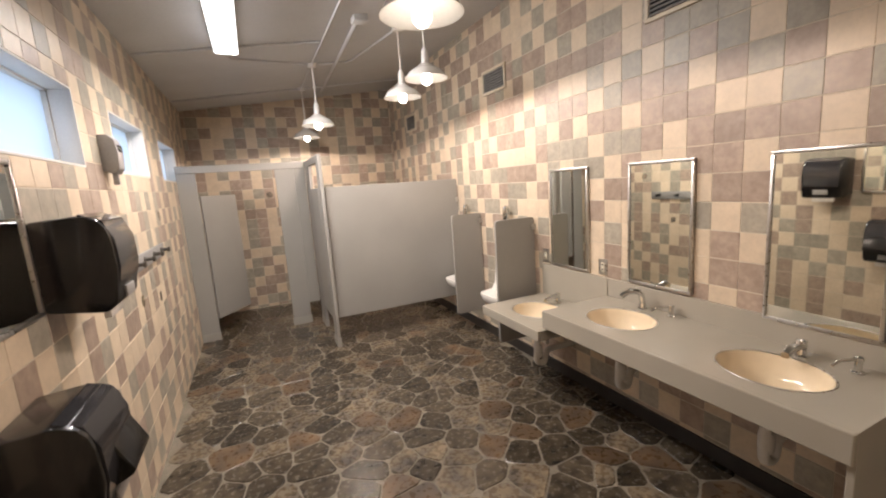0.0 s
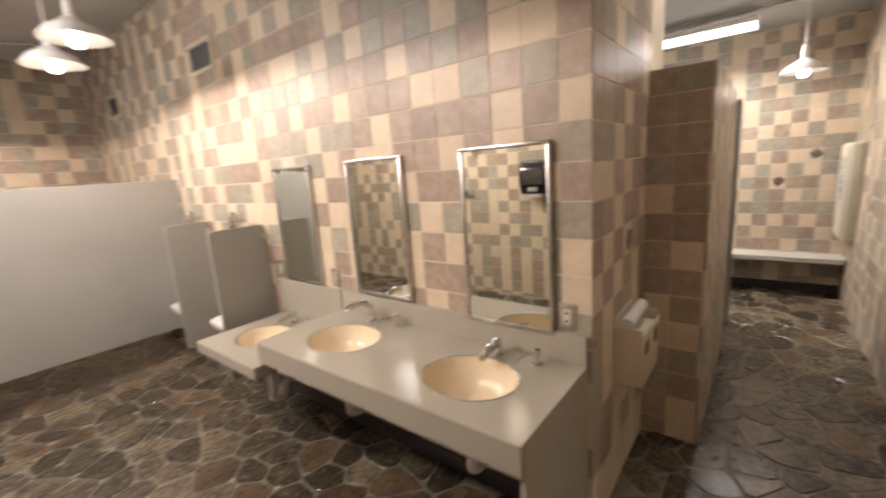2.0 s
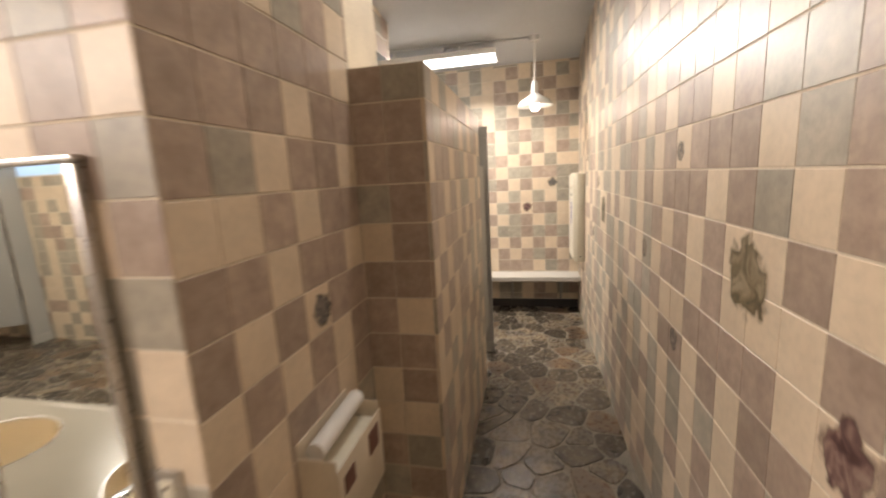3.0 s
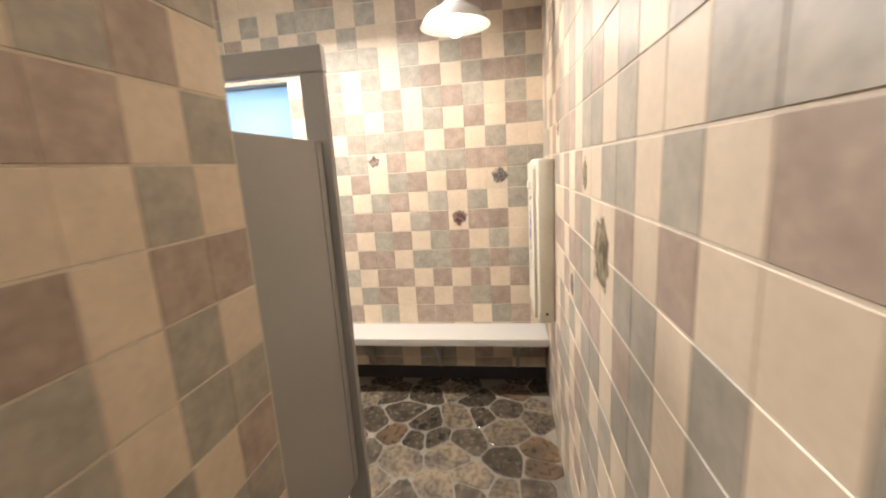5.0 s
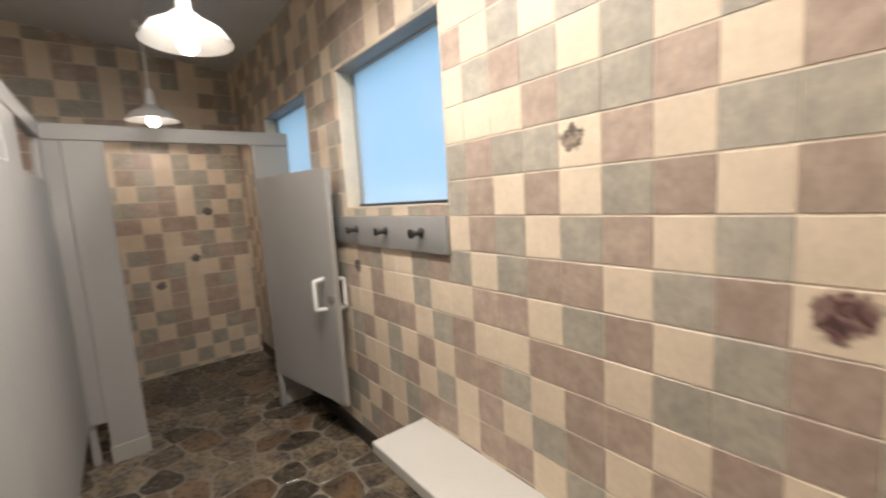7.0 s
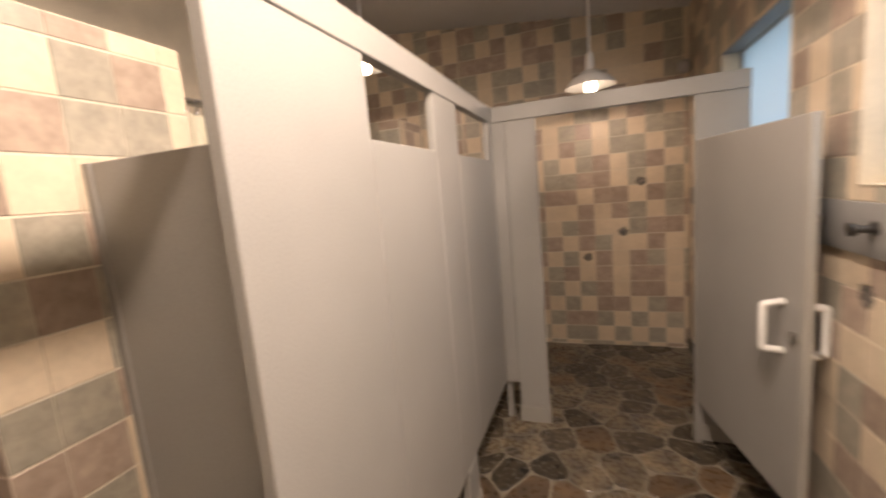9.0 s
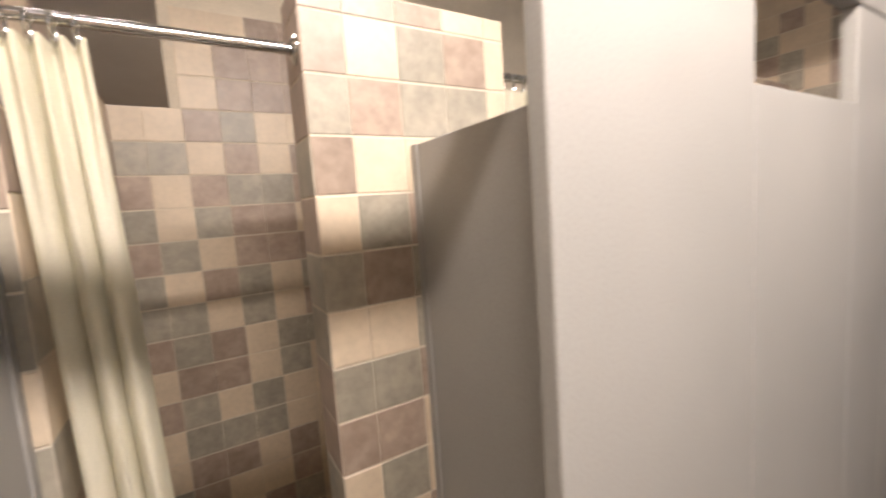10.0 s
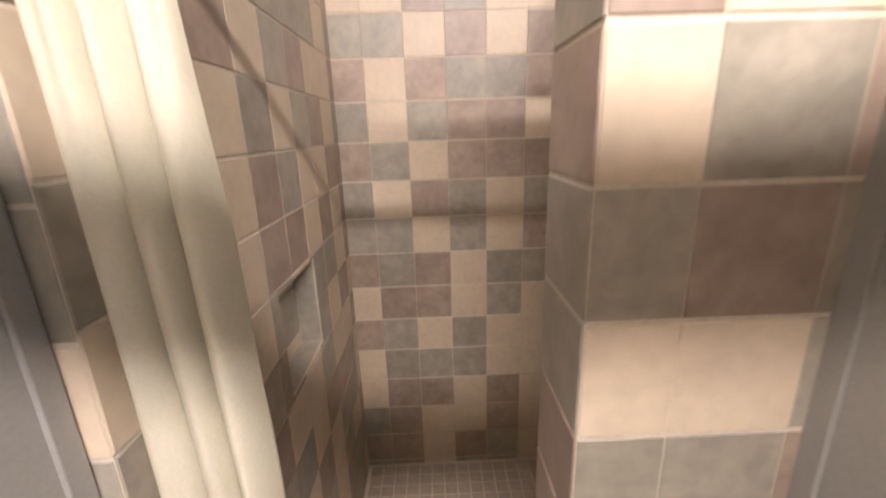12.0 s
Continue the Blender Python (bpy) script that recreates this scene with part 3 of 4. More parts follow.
# ---- wash counter ----
def slab_with_basins(x0, x1, y0, y1, top, thick, basins):
    """A counter slab with round openings cut for the basins, built as strips between rings."""
    bm = bmesh.new()
    cuts = sorted(basins, key=lambda q: q[1])
    edges = [y0] + [(a[1] + b[1]) / 2 for a, b in zip(cuts, cuts[1:])] + [y1]
    n = 48
    for (cx, cy, rx, ry), ya, yb in zip(cuts, edges, edges[1:]):
        inner, outer = [], []
        for i in range(n):
            t = 2 * math.pi * (i + 0.5) / n
            c, s = math.cos(t), math.sin(t)
            inner.append((cx + rx * c, cy + ry * s))
            k = min(((x1 - cx) / c if c > 0 else (x0 - cx) / c) if abs(c) > 1e-9 else 9, ((yb - cy) / s if s > 0 else (ya - cy) / s) if abs(s) > 1e-9 else 9)
            outer.append([cx + k * c, cy + k * s])
        for gx in (x0, x1):
            for gy in (ya, yb):
                j = min(range(n), key=lambda i: (outer[i][0] - gx) ** 2 + (outer[i][1] - gy) ** 2)
                outer[j] = [gx, gy]
        vi = [bm.verts.new((*p, top)) for p in inner]
        vo = [bm.verts.new((*p, top)) for p in outer]
        lo = [bm.verts.new((*p, top - thick)) for p in inner]
        for i in range(n):
            j = (i + 1) % n
            bm.faces.new((vi[i], vo[i], vo[j], vi[j]))
            bm.faces.new((vi[i], vi[j], lo[j], lo[i]))
    return bm


def counter(name, x0, y0, y1, top, apron, basins, label, end_panel):
    t = thing(name, (0, 0, 0), label, "counter")
    part("worktop", slab_with_basins(x0, MIRROR_X - 0.002, y0, y1, top, 0.03, basins), COUNTER, t, smooth=False)
    part("apron", bx(x0, x0 + 0.03, y0, y1, top - apron, top + 0.0015, 0.006), COUNTER, t, smooth=False)
    part("backsplash", bx(MIRROR_X - 0.022, MIRROR_X - 0.0015, y0 + 0.002, y1 - 0.002, top - 0.002, 0.972, 0.003), COUNTER, t, smooth=False)
    part("end_panel", bx(x0 + 0.031, MIRROR_X - 0.002, y0, y0 + 0.025, top - end_panel, top - 0.001, 0.003), COUNTER, t, smooth=False)
    part("end_panel", bx(x0 + 0.031, MIRROR_X - 0.002, y1 - 0.025, y1, top - apron, top - 0.001, 0.003), COUNTER, t, smooth=False)
    for share in ((0.5, 0.965) if len(basins) > 1 else (0.94,)):
        yy = y0 + (y1 - y0) * share
        part("bracket", prism([(MIRROR_X - 0.002, top - 0.04), (x0 + 0.12, top - 0.04), (x0 + 0.12, top - 0.08), (MIRROR_X - 0.002, top - 0.30)], "y", yy - 0.012, yy + 0.012), WOOD, t)
    return t


def basin(cx, cy, rx, ry, top):
    t = thing("basin", (cx, cy, top), "cream oval wash basin set into the counter", "sink", "wash basins")
    prof = [(1.0, -0.012), (1.0, -0.004), (0.99, -0.002), (0.975, -0.006), (0.945, -0.03), (0.84, -0.085), (0.62, -0.128), (0.30, -0.145), (0.10, -0.15),
            (0.10, -0.165), (0.33, -0.158), (0.66, -0.14), (0.88, -0.095), (0.97, -0.035)]
    bowl = part("bowl", lathe(prof, 48, sx=rx, sy=ry, cap0=False, cap1=False), BASIN, t)
    part("drain", lathe([(0.026, -0.1485), (0.026, -0.145), (0.012, -0.144), (0.010, -0.1475)], 20), CHROME, bowl)
    part("rim", lathe([(0.992, -0.006), (0.998, 0.002), (1.022, 0.003), (1.03, 0.0005)], 48, sx=rx, sy=ry, cap0=False, cap1=False), STEEL, bowl, "dark metal rim")
    part("trap", tube(bent([(0.0, 0, -0.15), (-0.02, 0, -0.44), (0.06, 0, -0.47), (0.085, 0, -0.36), (MIRROR_X - cx, 0, -0.36)], 0.035), 0.024), WHITEPL, t, "white plastic drain trap")
    part("sleeve", lathe([(0.03, -0.40), (0.034, -0.38), (0.034, -0.32), (0.03, -0.30)], 18), WHITEPL, t)
    part("tail_pipe", tube(bent([(0.10, 0.0, -0.30), (0.09, 0.17, -0.29), (0.09, 0.22, -0.24)], 0.03), 0.02), WHITEPL, t, "white plastic side pipe")
    for s in (-1, 1):
        part("supply_pipe", tube(bent([(0.26, s * 0.09, -0.03), (0.27, s * 0.09, -0.30), (MIRROR_X - cx, s * 0.09, -0.30)], 0.03), 0.007), CHROME, t)


def faucet(x, y, z, kind):
    t = thing("faucet", (x, y, z), "chrome tap with a curved spout and lever" if kind else "chrome push tap with a low spout", "faucet", "taps")
    part("base", lathe([(0.030, 0), (0.030, 0.006), (0.022, 0.012), (0.020, 0.04)], 20), CHROME, t)
    if kind:
        part("spout", tube(bent([(0, 0, 0.03), (-0.015, 0, 0.12), (-0.12, 0.02, 0.135), (-0.16, 0.03, 0.105)], 0.06), 0.019), CHROME, t)
    else:
        part("spout", rings(bmesh.new(), [[(-0.02 + xx, yy * k, zz + h) for yy, zz in rounded(-0.022, 0.022, -0.014, 0.014, 0.01)] for xx, h, k in ((0.03, 0.05, 0.9), (0.0, 0.058, 1.0), (-0.06, 0.052, 0.85), (-0.11, 0.036, 0.7))]), CHROME, t)
        part("push_button", lathe([(0.018, 0.05), (0.022, 0.07), (0.022, 0.078), (0.008, 0.082)], 18), CHROME, t)


def soap_pump(x, y, z):
    t = thing("soap_pump", (x, y, z), "chrome counter soap pump with a long spout", "soap dispenser", "soap pumps")
    part("base", lathe([(0.024, 0), (0.024, 0.005), (0.014, 0.01), (0.013, 0.05), (0.018, 0.055), (0.018, 0.07), (0.005, 0.075)], 18), CHROME, t)
    part("spout", tube(bent([(0, 0, 0.06), (-0.09, 0.03, 0.065), (-0.12, 0.04, 0.045)], 0.02), [0.008] * 1 + [0.0065] * 7), CHROME, t)


B1, B2, B3 = (1.99, 0.99, 0.18, 0.215), (1.99, 1.81, 0.18, 0.215), (1.96, 2.61, 0.175, 0.21)
counter("wash_counter", 1.70, 0.60, 2.212, 0.842, 0.12, [B1, B2], "grey-beige wash counter with apron, two basins, under mirrors", 0.842)
counter("low_wash_counter", 1.665, 2.215, 2.965, 0.698, 0.075, [B3], "lower grey-beige wash counter with one basin", 0.075)
for b, z in ((B1, 0.842), (B2, 0.842), (B3, 0.698)):
    basin(*b, z)
faucet(2.225, 0.99, 0.842, 0)
faucet(2.245, 1.86, 0.842, 1)
faucet(2.215, 2.66, 0.698, 0)
soap_pump(2.225, 0.79, 0.842)
soap_pump(2.255, 1.665, 0.842)


# ---- mirrors ----
def mirror(x, side, y0, y1, z0, z1):
    t = thing("mirror", (x, (y0 + y1) / 2, z0), "wall mirror in a thin steel frame above the counter" if side < 0 else "wall mirror in a thin steel frame", "mirror", "mirrors")
    L, h, f = (y1 - y0) / 2, z1 - z0, 0.017
    fr = bmesh.new()
    for q in ((-L, L, 0, f), (-L, L, h - f, h), (-L, -L + f, f, h - f), (L - f, L, f, h - f)):
        a, b = sorted((side * 0.002, side * 0.03))
        bx(a, b, q[0], q[1], q[2], q[3], 0.004, fr)
    part("frame", fr, STEEL, t)
    a, b = sorted((side * 0.004, side * 0.022))
    part("glass", bx(a, b, -L + f, L - f, f, h - f), MIRROR, t, smooth=False)


mirror(MIRROR_X, -1, 0.745, 1.195, 0.955, 1.79)
mirror(MIRROR_X, -1, 1.575, 2.03, 0.985, 1.79)
mirror(MIRROR_X, -1, 2.40, 2.83, 0.985, 1.79)
mirror(WEST, 1, 1.50, 1.965, 1.37, 1.93)


# ---- small fixtures on the walls ----
def outlet(x, y, z):
    t = thing("outlet", (x, y, z), "ivory wall socket in a steel plate", "outlet", "sockets")
    part("plate", bx(-0.008, 0.0, -0.04, 0.04, -0.06, 0.06, 0.003), STEEL, t)
    face = part("socket", bx(-0.012, -0.007, -0.018, 0.018, -0.036, 0.036, 0.003), IVORY, t)
    for s in (-0.018, 0.018):
        part("slot", bx(-0.0135, -0.0115, -0.006, 0.006, s - 0.005, s + 0.005), BLACK, face)


for y in (0.69, 2.27, 2.93):
    outlet(MIRROR_X, y, 1.045)


def vent(y0, y1, z0, z1):
    t = thing("wall_vent", (MIRROR_X, (y0 + y1) / 2, z0), "beige slatted ventilation grille high on the wall", "vent", "vents")
    L, h = (y1 - y0) / 2, z1 - z0
    fr = bmesh.new()
    f = 0.025
    for q in ((-L, L, 0, f), (-L, L, h - f, h), (-L, -L + f, f, h - f), (L - f, L, f, h - f)):
        bx(-0.02, 0.0, q[0], q[1], q[2], q[3], 0.003, fr)
    part("frame", fr, BEIGE, t)
    part("backing", bx(-0.004, 0.0, -L + f, L - f, f, h - f), BLACK, t)
    n = 8
    for i in range(n):
        z = f + (h - 2 * f) * (i + 0.5) / n
        part("slat", prism([(-0.018, z - 0.006), (-0.015, z - 0.008), (-0.004, z + 0.006), (-0.007, z + 0.008)], "y", -L + f, L - f), GREYPL, t)


vent(1.53, 1.92, 2.61, 2.86)
vent(3.44, 3.86, 2.585, 2.82)
vent(5.78, 6.18, 2.53, 2.77)


def hook_board(x, side, y0, y1, z0, z1, hooks):
    t = thing("hook_board", (x, (y0 + y1) / 2, z0), "grey painted board with metal coat hooks", "coat rack", "hook boards")
    L, h = (y1 - y0) / 2, z1 - z0
    a, b = sorted((0, side * 0.02))
    part("board", bx(a, b, -L, L, 0, h, 0.003), WOOD, t)
    for y in hooks:
        yy = y - (y0 + y1) / 2
        k = part("hook", lathe([(0.022, 0), (0.024, 0.005), (0.014, 0.010), (0.012, 0.045), (0.021, 0.050), (0.022, 0.064), (0.008, 0.068)], 14), GUNMETAL, t, "steel coat hook")
        k.matrix_local = pose(side * 0.02, yy, h * 0.55, 0, side * 90, 0)
        arm = part("hook_arm", tube(bent([(side * 0.03, yy, h * 0.45), (side * 0.05, yy, h * 0.28), (side * 0.07, yy, h * 0.36)], 0.015), 0.009), GUNMETAL, k)
        arm.matrix_local = k.matrix_local.inverted()


hook_board(WEST, 1, 3.15, 4.27, 1.295, 1.40, (3.27, 3.55, 3.85, 4.13))
hook_board(EAST, -1, 1.17, 2.44, 1.32, 1.487, (1.353, 1.676, 2.011, 2.32))


def towel_dispenser(y0, y1, z0, z1, depth, lever=False):
    t = thing("towel_dispenser", (WEST, (y0 + y1) / 2, z0), "glossy black paper towel dispenser on the tiled wall", "towel dispenser", "towel dispensers")
    L, h = (y1 - y0) / 2, z1 - z0
    out = [(0, 0.03), (depth * 0.75, 0.0), (depth * 0.9, 0.03), (depth, h * 0.45), (depth * 0.98, h * 0.75), (depth * 0.93, h * 0.87), (depth * 0.84, h * 0.95), (depth * 0.70, h * 0.99), (depth * 0.55, h), (0, h * 0.97)]
    bm = prism(out, "y", -L, L)
    bmesh.ops.bevel(bm, geom=bm.edges[:], offset=0.012, segments=2, affect="EDGES", profile=0.5)
    part("body", bm, BLACK, t)
    win = [(depth * 0.955 + 0.006, h * 0.30), (depth * 1.0 + 0.006, h * 0.46), (depth * 0.985 + 0.006, h * 0.74), (depth * 0.86 + 0.006, h * 0.94), (depth * 0.6, h * 1.0 + 0.006), (depth * 0.6, h * 0.96), (depth * 0.8, h * 0.8), (depth * 0.9, h * 0.3)]
    cover = part("cover", prism(win, "y", -L * 0.88, L * 0.88), SMOKE, t, "smoked plastic cover")
    part("label", bx(depth * 0.93, depth * 0.965, -0.06, 0.06, h * 0.10, h * 0.22, 0.003), GREYPL, cover)
    if lever:
        lv = prism([(depth * 0.86, h * 0.70), (depth * 0.99, h * 0.66), (depth * 1.19, h * 0.36), (depth * 1.16, h * 0.31), (depth * 0.86, h * 0.22)], "y", -L * 0.35, L * 0.9)
        bmesh.ops.bevel(lv, geom=lv.edges[:], offset=0.006, segments=2, affect="EDGES", profile=0.5)
        part("lever", lv, BLACK, t)
    part("paper", bx(depth * 0.62, depth * 0.72, -L * 0.55, L * 0.55, -0.035, 0.02, 0.002), PORCELAIN, t, "white paper end")


towel_dispenser(2.03, 2.35, 1.33, 1.72, 0.25)
towel_dispenser(1.50, 1.84, 0.74, 1.13, 0.25, True)

fresh = thing("air_freshener", (WEST, 3.13, 1.93), "small grey air freshener box under a window", "air freshener")
fb = prism([(0, 0.02), (0.06, 0.0), (0.085, 0.03), (0.09, 0.12), (0.08, 0.20), (0.05, 0.23), (0, 0.23)], "y", -0.06, 0.06)
bmesh.ops.bevel(fb, geom=fb.edges[:], offset=0.008, segments=2, affect="EDGES", profile=0.5)
part("body", fb, GREYPL, fresh)
part("vent", bx(0.075, 0.093, -0.04, 0.04, 0.13, 0.17, 0.004), BLACK, fresh)
part("lever", bx(0.03, 0.06, -0.012, 0.012, -0.06, 0.012, 0.004), GREYPL, fresh)

wbox = thing("disposal_box", (2.80, BLOCK_Y, 0.62), "beige wall box with open top and a rolled liner", "wall box")
for nm, q in (("front_panel", (-0.17, 0.17, -0.135, -0.128, 0.0, 0.26)), ("back_panel", (-0.17, 0.17, -0.007, 0.0, 0.0, 0.33)), ("side_panel", (-0.17, -0.163, -0.128, -0.007, 0.0, 0.29)),
              ("side_panel", (0.163, 0.17, -0.128, -0.007, 0.0, 0.29)), ("bottom", (-0.163, 0.163, -0.128, -0.007, 0.0, 0.008))):
    part(nm, bx(*q, 0.002), BEIGE, wbox)
part("liner", bx(-0.15, 0.15, -0.12, -0.015, 0.20, 0.24, 0.01), IVORY, wbox)
part("roll", tube([(-0.15, -0.055, 0.30), (0.15, -0.055, 0.31)], 0.03), WHITEPL, wbox, "white rolled liner")
part("label", bx(-0.14, -0.07, -0.138, -0.1345, 0.16, 0.22), RED, wbox, "small brown label")
part("label", bx(0.05, 0.13, -0.138, -0.1345, 0.15, 0.23), RED, wbox, "small brown label")

station = thing("changing_station", (6.24, SOUTH, 0.71), "ivory plastic wall-mounted changing table, folded up", "changing table")
sb = bx(0, 0.56, 0.0, 0.10, 0, 0.96, 0.018, seg=3)
part("body", sb, IVORY, station)
lid = part("lid", prism(rounded(0.02, 0.54, 0.02, 0.94, 0.05), "y", 0.098, 0.118), IVORY, station)
part("grip", bx(0.20, 0.36, 0.116, 0.135, 0.78, 0.83, 0.008), IVORY, lid)
part("hinge_bolt", tube([(-0.004, 0.05, 0.06), (0.01, 0.05, 0.06)], 0.008), BLACK, station)
badge = part("badge", prism([(0.28 + 0.08 * math.cos(2 * math.pi * i / 36), 0.52 + 0.165 * math.sin(2 * math.pi * i / 36)) for i in range(36)], "y", 0.1175, 0.1195), LILAC, station, "pale lilac oval badge")
for a, b, c, d in ((0.215, 0.345, 0.555, 0.595), (0.24, 0.32, 0.615, 0.64), (0.22, 0.30, 0.47, 0.535), (0.315, 0.345, 0.45, 0.53), (0.25, 0.32, 0.395, 0.425)):
    part("mark", prism(rounded(a, b, c, d, 0.012), "y", 0.119, 0.1205), BLUE, badge, "blue printed mark")
part("grip_slot", prism([(0.22, 0.725), (0.35, 0.70), (0.355, 0.712), (0.225, 0.74)], "y", 0.1165, 0.1195), DARK, station, "dark slot under the grip")
part("strap", prism([(0.19, 0.40), (0.205, 0.405), (0.33, 0.27), (0.315, 0.255)], "y", 0.1175, 0.124), WHITEPL, station, "white slanting strip")

bench = thing("bench", (EAST, 0, 0), "long pale grey painted bench fixed along the wall", "bench")
part("seat", bx(-0.308, -0.002, SOUTH + 0.003, 1.46, 0.404, 0.46, 0.006), BENCH, bench, smooth=False)
for y in (-0.45, 0.15, 0.70, 1.18):
    part("bracket", prism([(-0.018, 0.10), (-0.018, 0.403), (-0.26, 0.403), (-0.26, 0.375), (-0.05, 0.16)], "y", y - 0.012, y + 0.012), PANEL, bench)
part("rail", bx(-0.035, -0.017, SOUTH + 0.01, 1.45, 0.335, 0.403, 0.003), PANEL, bench)

# ---- shower rods and curtains ----
rod = thing("shower_rod", (FRONT_X - 0.04, 0.62, 2.0), "chrome shower curtain rod across the opening", "rod")
part("rail", tube([(0, JAMB - 0.62, 0), (0, 0.868 - 0.62, 0)], 0.0125), CHROME, rod)
for y in (JAMB - 0.62, 0.868 - 0.62):
    f = part("flange", lathe([(0.034, 0), (0.034, 0.006), (0.020, 0.014)], 20), CHROME, rod)
    f.matrix_local = pose(0, y, 0, -90 if y < 0 else 90, 0, 0)
rod2 = copy_thing(rod, pose(FRONT_X - 0.04, 1.70, 2.0))


def curtain(x, y0, y1, z0, z1, folds, seed):
    t = thing("shower_curtain", (x, (y0 + y1) / 2, z0), "cream shower curtain gathered at the side of the opening", "curtain", "shower curtains")
    rnd = random.Random(seed)
    ph = [rnd.uniform(0, 6.28) for _ in range(4)]
    bm = bmesh.new()
    nu, nv = 90, 30
    grid = []
    for j in range(nv + 1):
        v = j / nv
        row = []
        for i in range(nu + 1):
            u = i / nu
            yy = (u - 0.5) * (y1 - y0) * (0.97 + 0.05 * (1 - v)) + 0.055 * (1 - v)
            bend = u + 0.03 * math.sin(2.6 * v + ph[0]) + 0.03 * math.sin(5.0 * u + ph[1])
            broad = 2 * abs(math.sin(math.pi * (2.7 * bend + 0.25))) ** 0.55 - 1
            tight = math.sin(2 * math.pi * folds * u + ph[2])
            top = max(0.0, v - 0.74) / 0.26
            xx = 0.021 * broad * (1 - 0.75 * top) + 0.014 * top * tight + 0.0025 * math.sin(9 * v + 7 * u + ph[3]) + 0.002 * math.sin(23 * u - 4 * v + ph[1])
            drop = 0.018 * (0.5 - 0.5 * math.cos(2 * math.pi * folds * u)) if j == nv else 0
            row.append(bm.verts.new((xx, yy, (z1 - z0) * v - drop)))
        grid.append(row)
    for a, b in zip(grid, grid[1:]):
        for i in range(nu):
            bm.faces.new((a[i], a[i + 1], b[i + 1], b[i]))
    bmesh.ops.solidify(bm, geom=bm.faces[:], thickness=0.0015)
    part("cloth", bm, CURTAIN, t)
    for k in range(folds):
        y = (k + 0.5) / folds - 0.5
        part("ring", tube([(0.022 * math.cos(a), y * (y1 - y0), z1 - z0 + 0.012 + 0.03 * math.sin(a)) for a in [i * math.pi / 6 for i in range(13)]], 0.003, seg=6), CHROME, t)


curtain(FRONT_X - 0.028, 0.362, 0.492, 0.15, 1.965, 4, 3)
curtain(FRONT_X - 0.03, 1.475, 1.60, 0.15, 1.965, 3, 5)

head = thing("overhead_shower", (3.95, 1.212, 1.90), "small chrome shower head on a bent arm", "shower head")
part("arm", tube(bent([(0, 0.0, 0.06), (0, -0.06, 0.075), (0, -0.09, 0.0)], 0.03), 0.010), CHROME, head)
part("rose", lathe([(0.012, 0.0), (0.03, -0.03), (0.034, -0.05), (0.03, -0.054)], 18, at=(0, -0.09, 0.0)), CHROME, head)


# ---- conduits and boxes on the ceiling ----
def conduit(points, r=0.011):
    t = thing("conduit", points[0], "white painted metal conduit under the ceiling", "conduit", "ceiling conduits")
    o = Vector(points[0])
    part("pipe", tube([p - o for p in bent(points, 0.08)], r), CEIL, t)


def up(x, y, d=0.012):
    return (x, y, ceiling_z(x) - d)


conduit([up(WEST + 0.02, 4.35), up(-0.02, 4.30), up(0.80, 4.28)])
conduit([up(-0.02, 4.16), up(-0.02, 4.62), up(0.82, 5.05), up(1.25, 5.02), up(1.48, 4.0)])
conduit([up(0.82, 6.20), up(0.82, 5.05), up(0.80, 1.78)])
conduit([up(WEST + 0.02, 6.25), up(0.83, 6.20), up(2.30, 6.15)])
conduit([up(1.50, 3.42), up(1.48, 3.98)])
conduit([up(1.16, 6.6), up(1.04, 3.74)], 0.02)
conduit([up(6.22, -0.16), up(6.22, 0.75), up(6.38, 0.80)])
conduit([up(6.22, -0.16), up(6.12, 1.97), up(6.10, 3.9), up(6.75, 3.92), up(6.80, 4.3)])
jbox = thing("junction_box", up(1.04, 3.70, 0.0), "small painted metal box on the ceiling", "box")
part("body", bx(-0.06, 0.06, -0.06, 0.06, -0.05, 0.03, 0.005), CEIL, jbox)
cambox = thing("wall_speaker", (EAST - 0.06, 4.45, 2.45), "small dark round fixture high in the corner", "speaker")
part("body", lathe([(0.03, -0.03), (0.05, 0.0), (0.05, 0.05), (0.03, 0.07)], 18), GREYPL, cambox)

# ---- tiles, flagstones and other counted pieces ----
KINDS = {"C": CREAM, "G": GREY, "M": MAUVE}
tile_cache = {}


def tile_mesh(w, h, kind):
    """One tile with softened front edges; w and h in metres, its back at y = 0 and its front towards -y."""
    key = (round(w, 3), round(h, 3), kind)
    if key not in tile_cache:
        bm = bmesh.new()
        a, b, t = w / 2, h / 2, 0.0022
        c = min(0.0014, a * 0.4, b * 0.4)
        rings(bm, [[(-a, 0, -b), (a, 0, -b), (a, 0, b), (-a, 0, b)], [(-a, -t + c, -b), (a, -t + c, -b), (a, -t + c, b), (-a, -t + c, b)],
                   [(-a + c, -t, -b + c), (a - c, -t, -b + c), (a - c, -t, b - c), (-a + c, -t, b - c)]], cap0=False)
        tile_cache[key] = mesh_of(bm, "tile", KINDS[kind])
    return tile_cache[key]


def cut(rect, holes):
    """Rect (u0, u1, z0, z1) less the holes, as smaller rects."""
    rects = [rect]
    for h in holes:
        out = []
        for a, b, c, d in rects:
            ia, ib, ic, id_ = max(a, h[0]), min(b, h[1]), max(c, h[2]), min(d, h[3])
            if ia >= ib or ic >= id_:
                out.append((a, b, c, d))
                continue
            out += [q for q in ((a, ia, c, d), (ib, b, c, d), (ia, ib, c, ic), (ia, ib, id_, d)) if q[1] - q[0] > 0.012 and q[3] - q[2] > 0.012]
        rects = out
    return rects


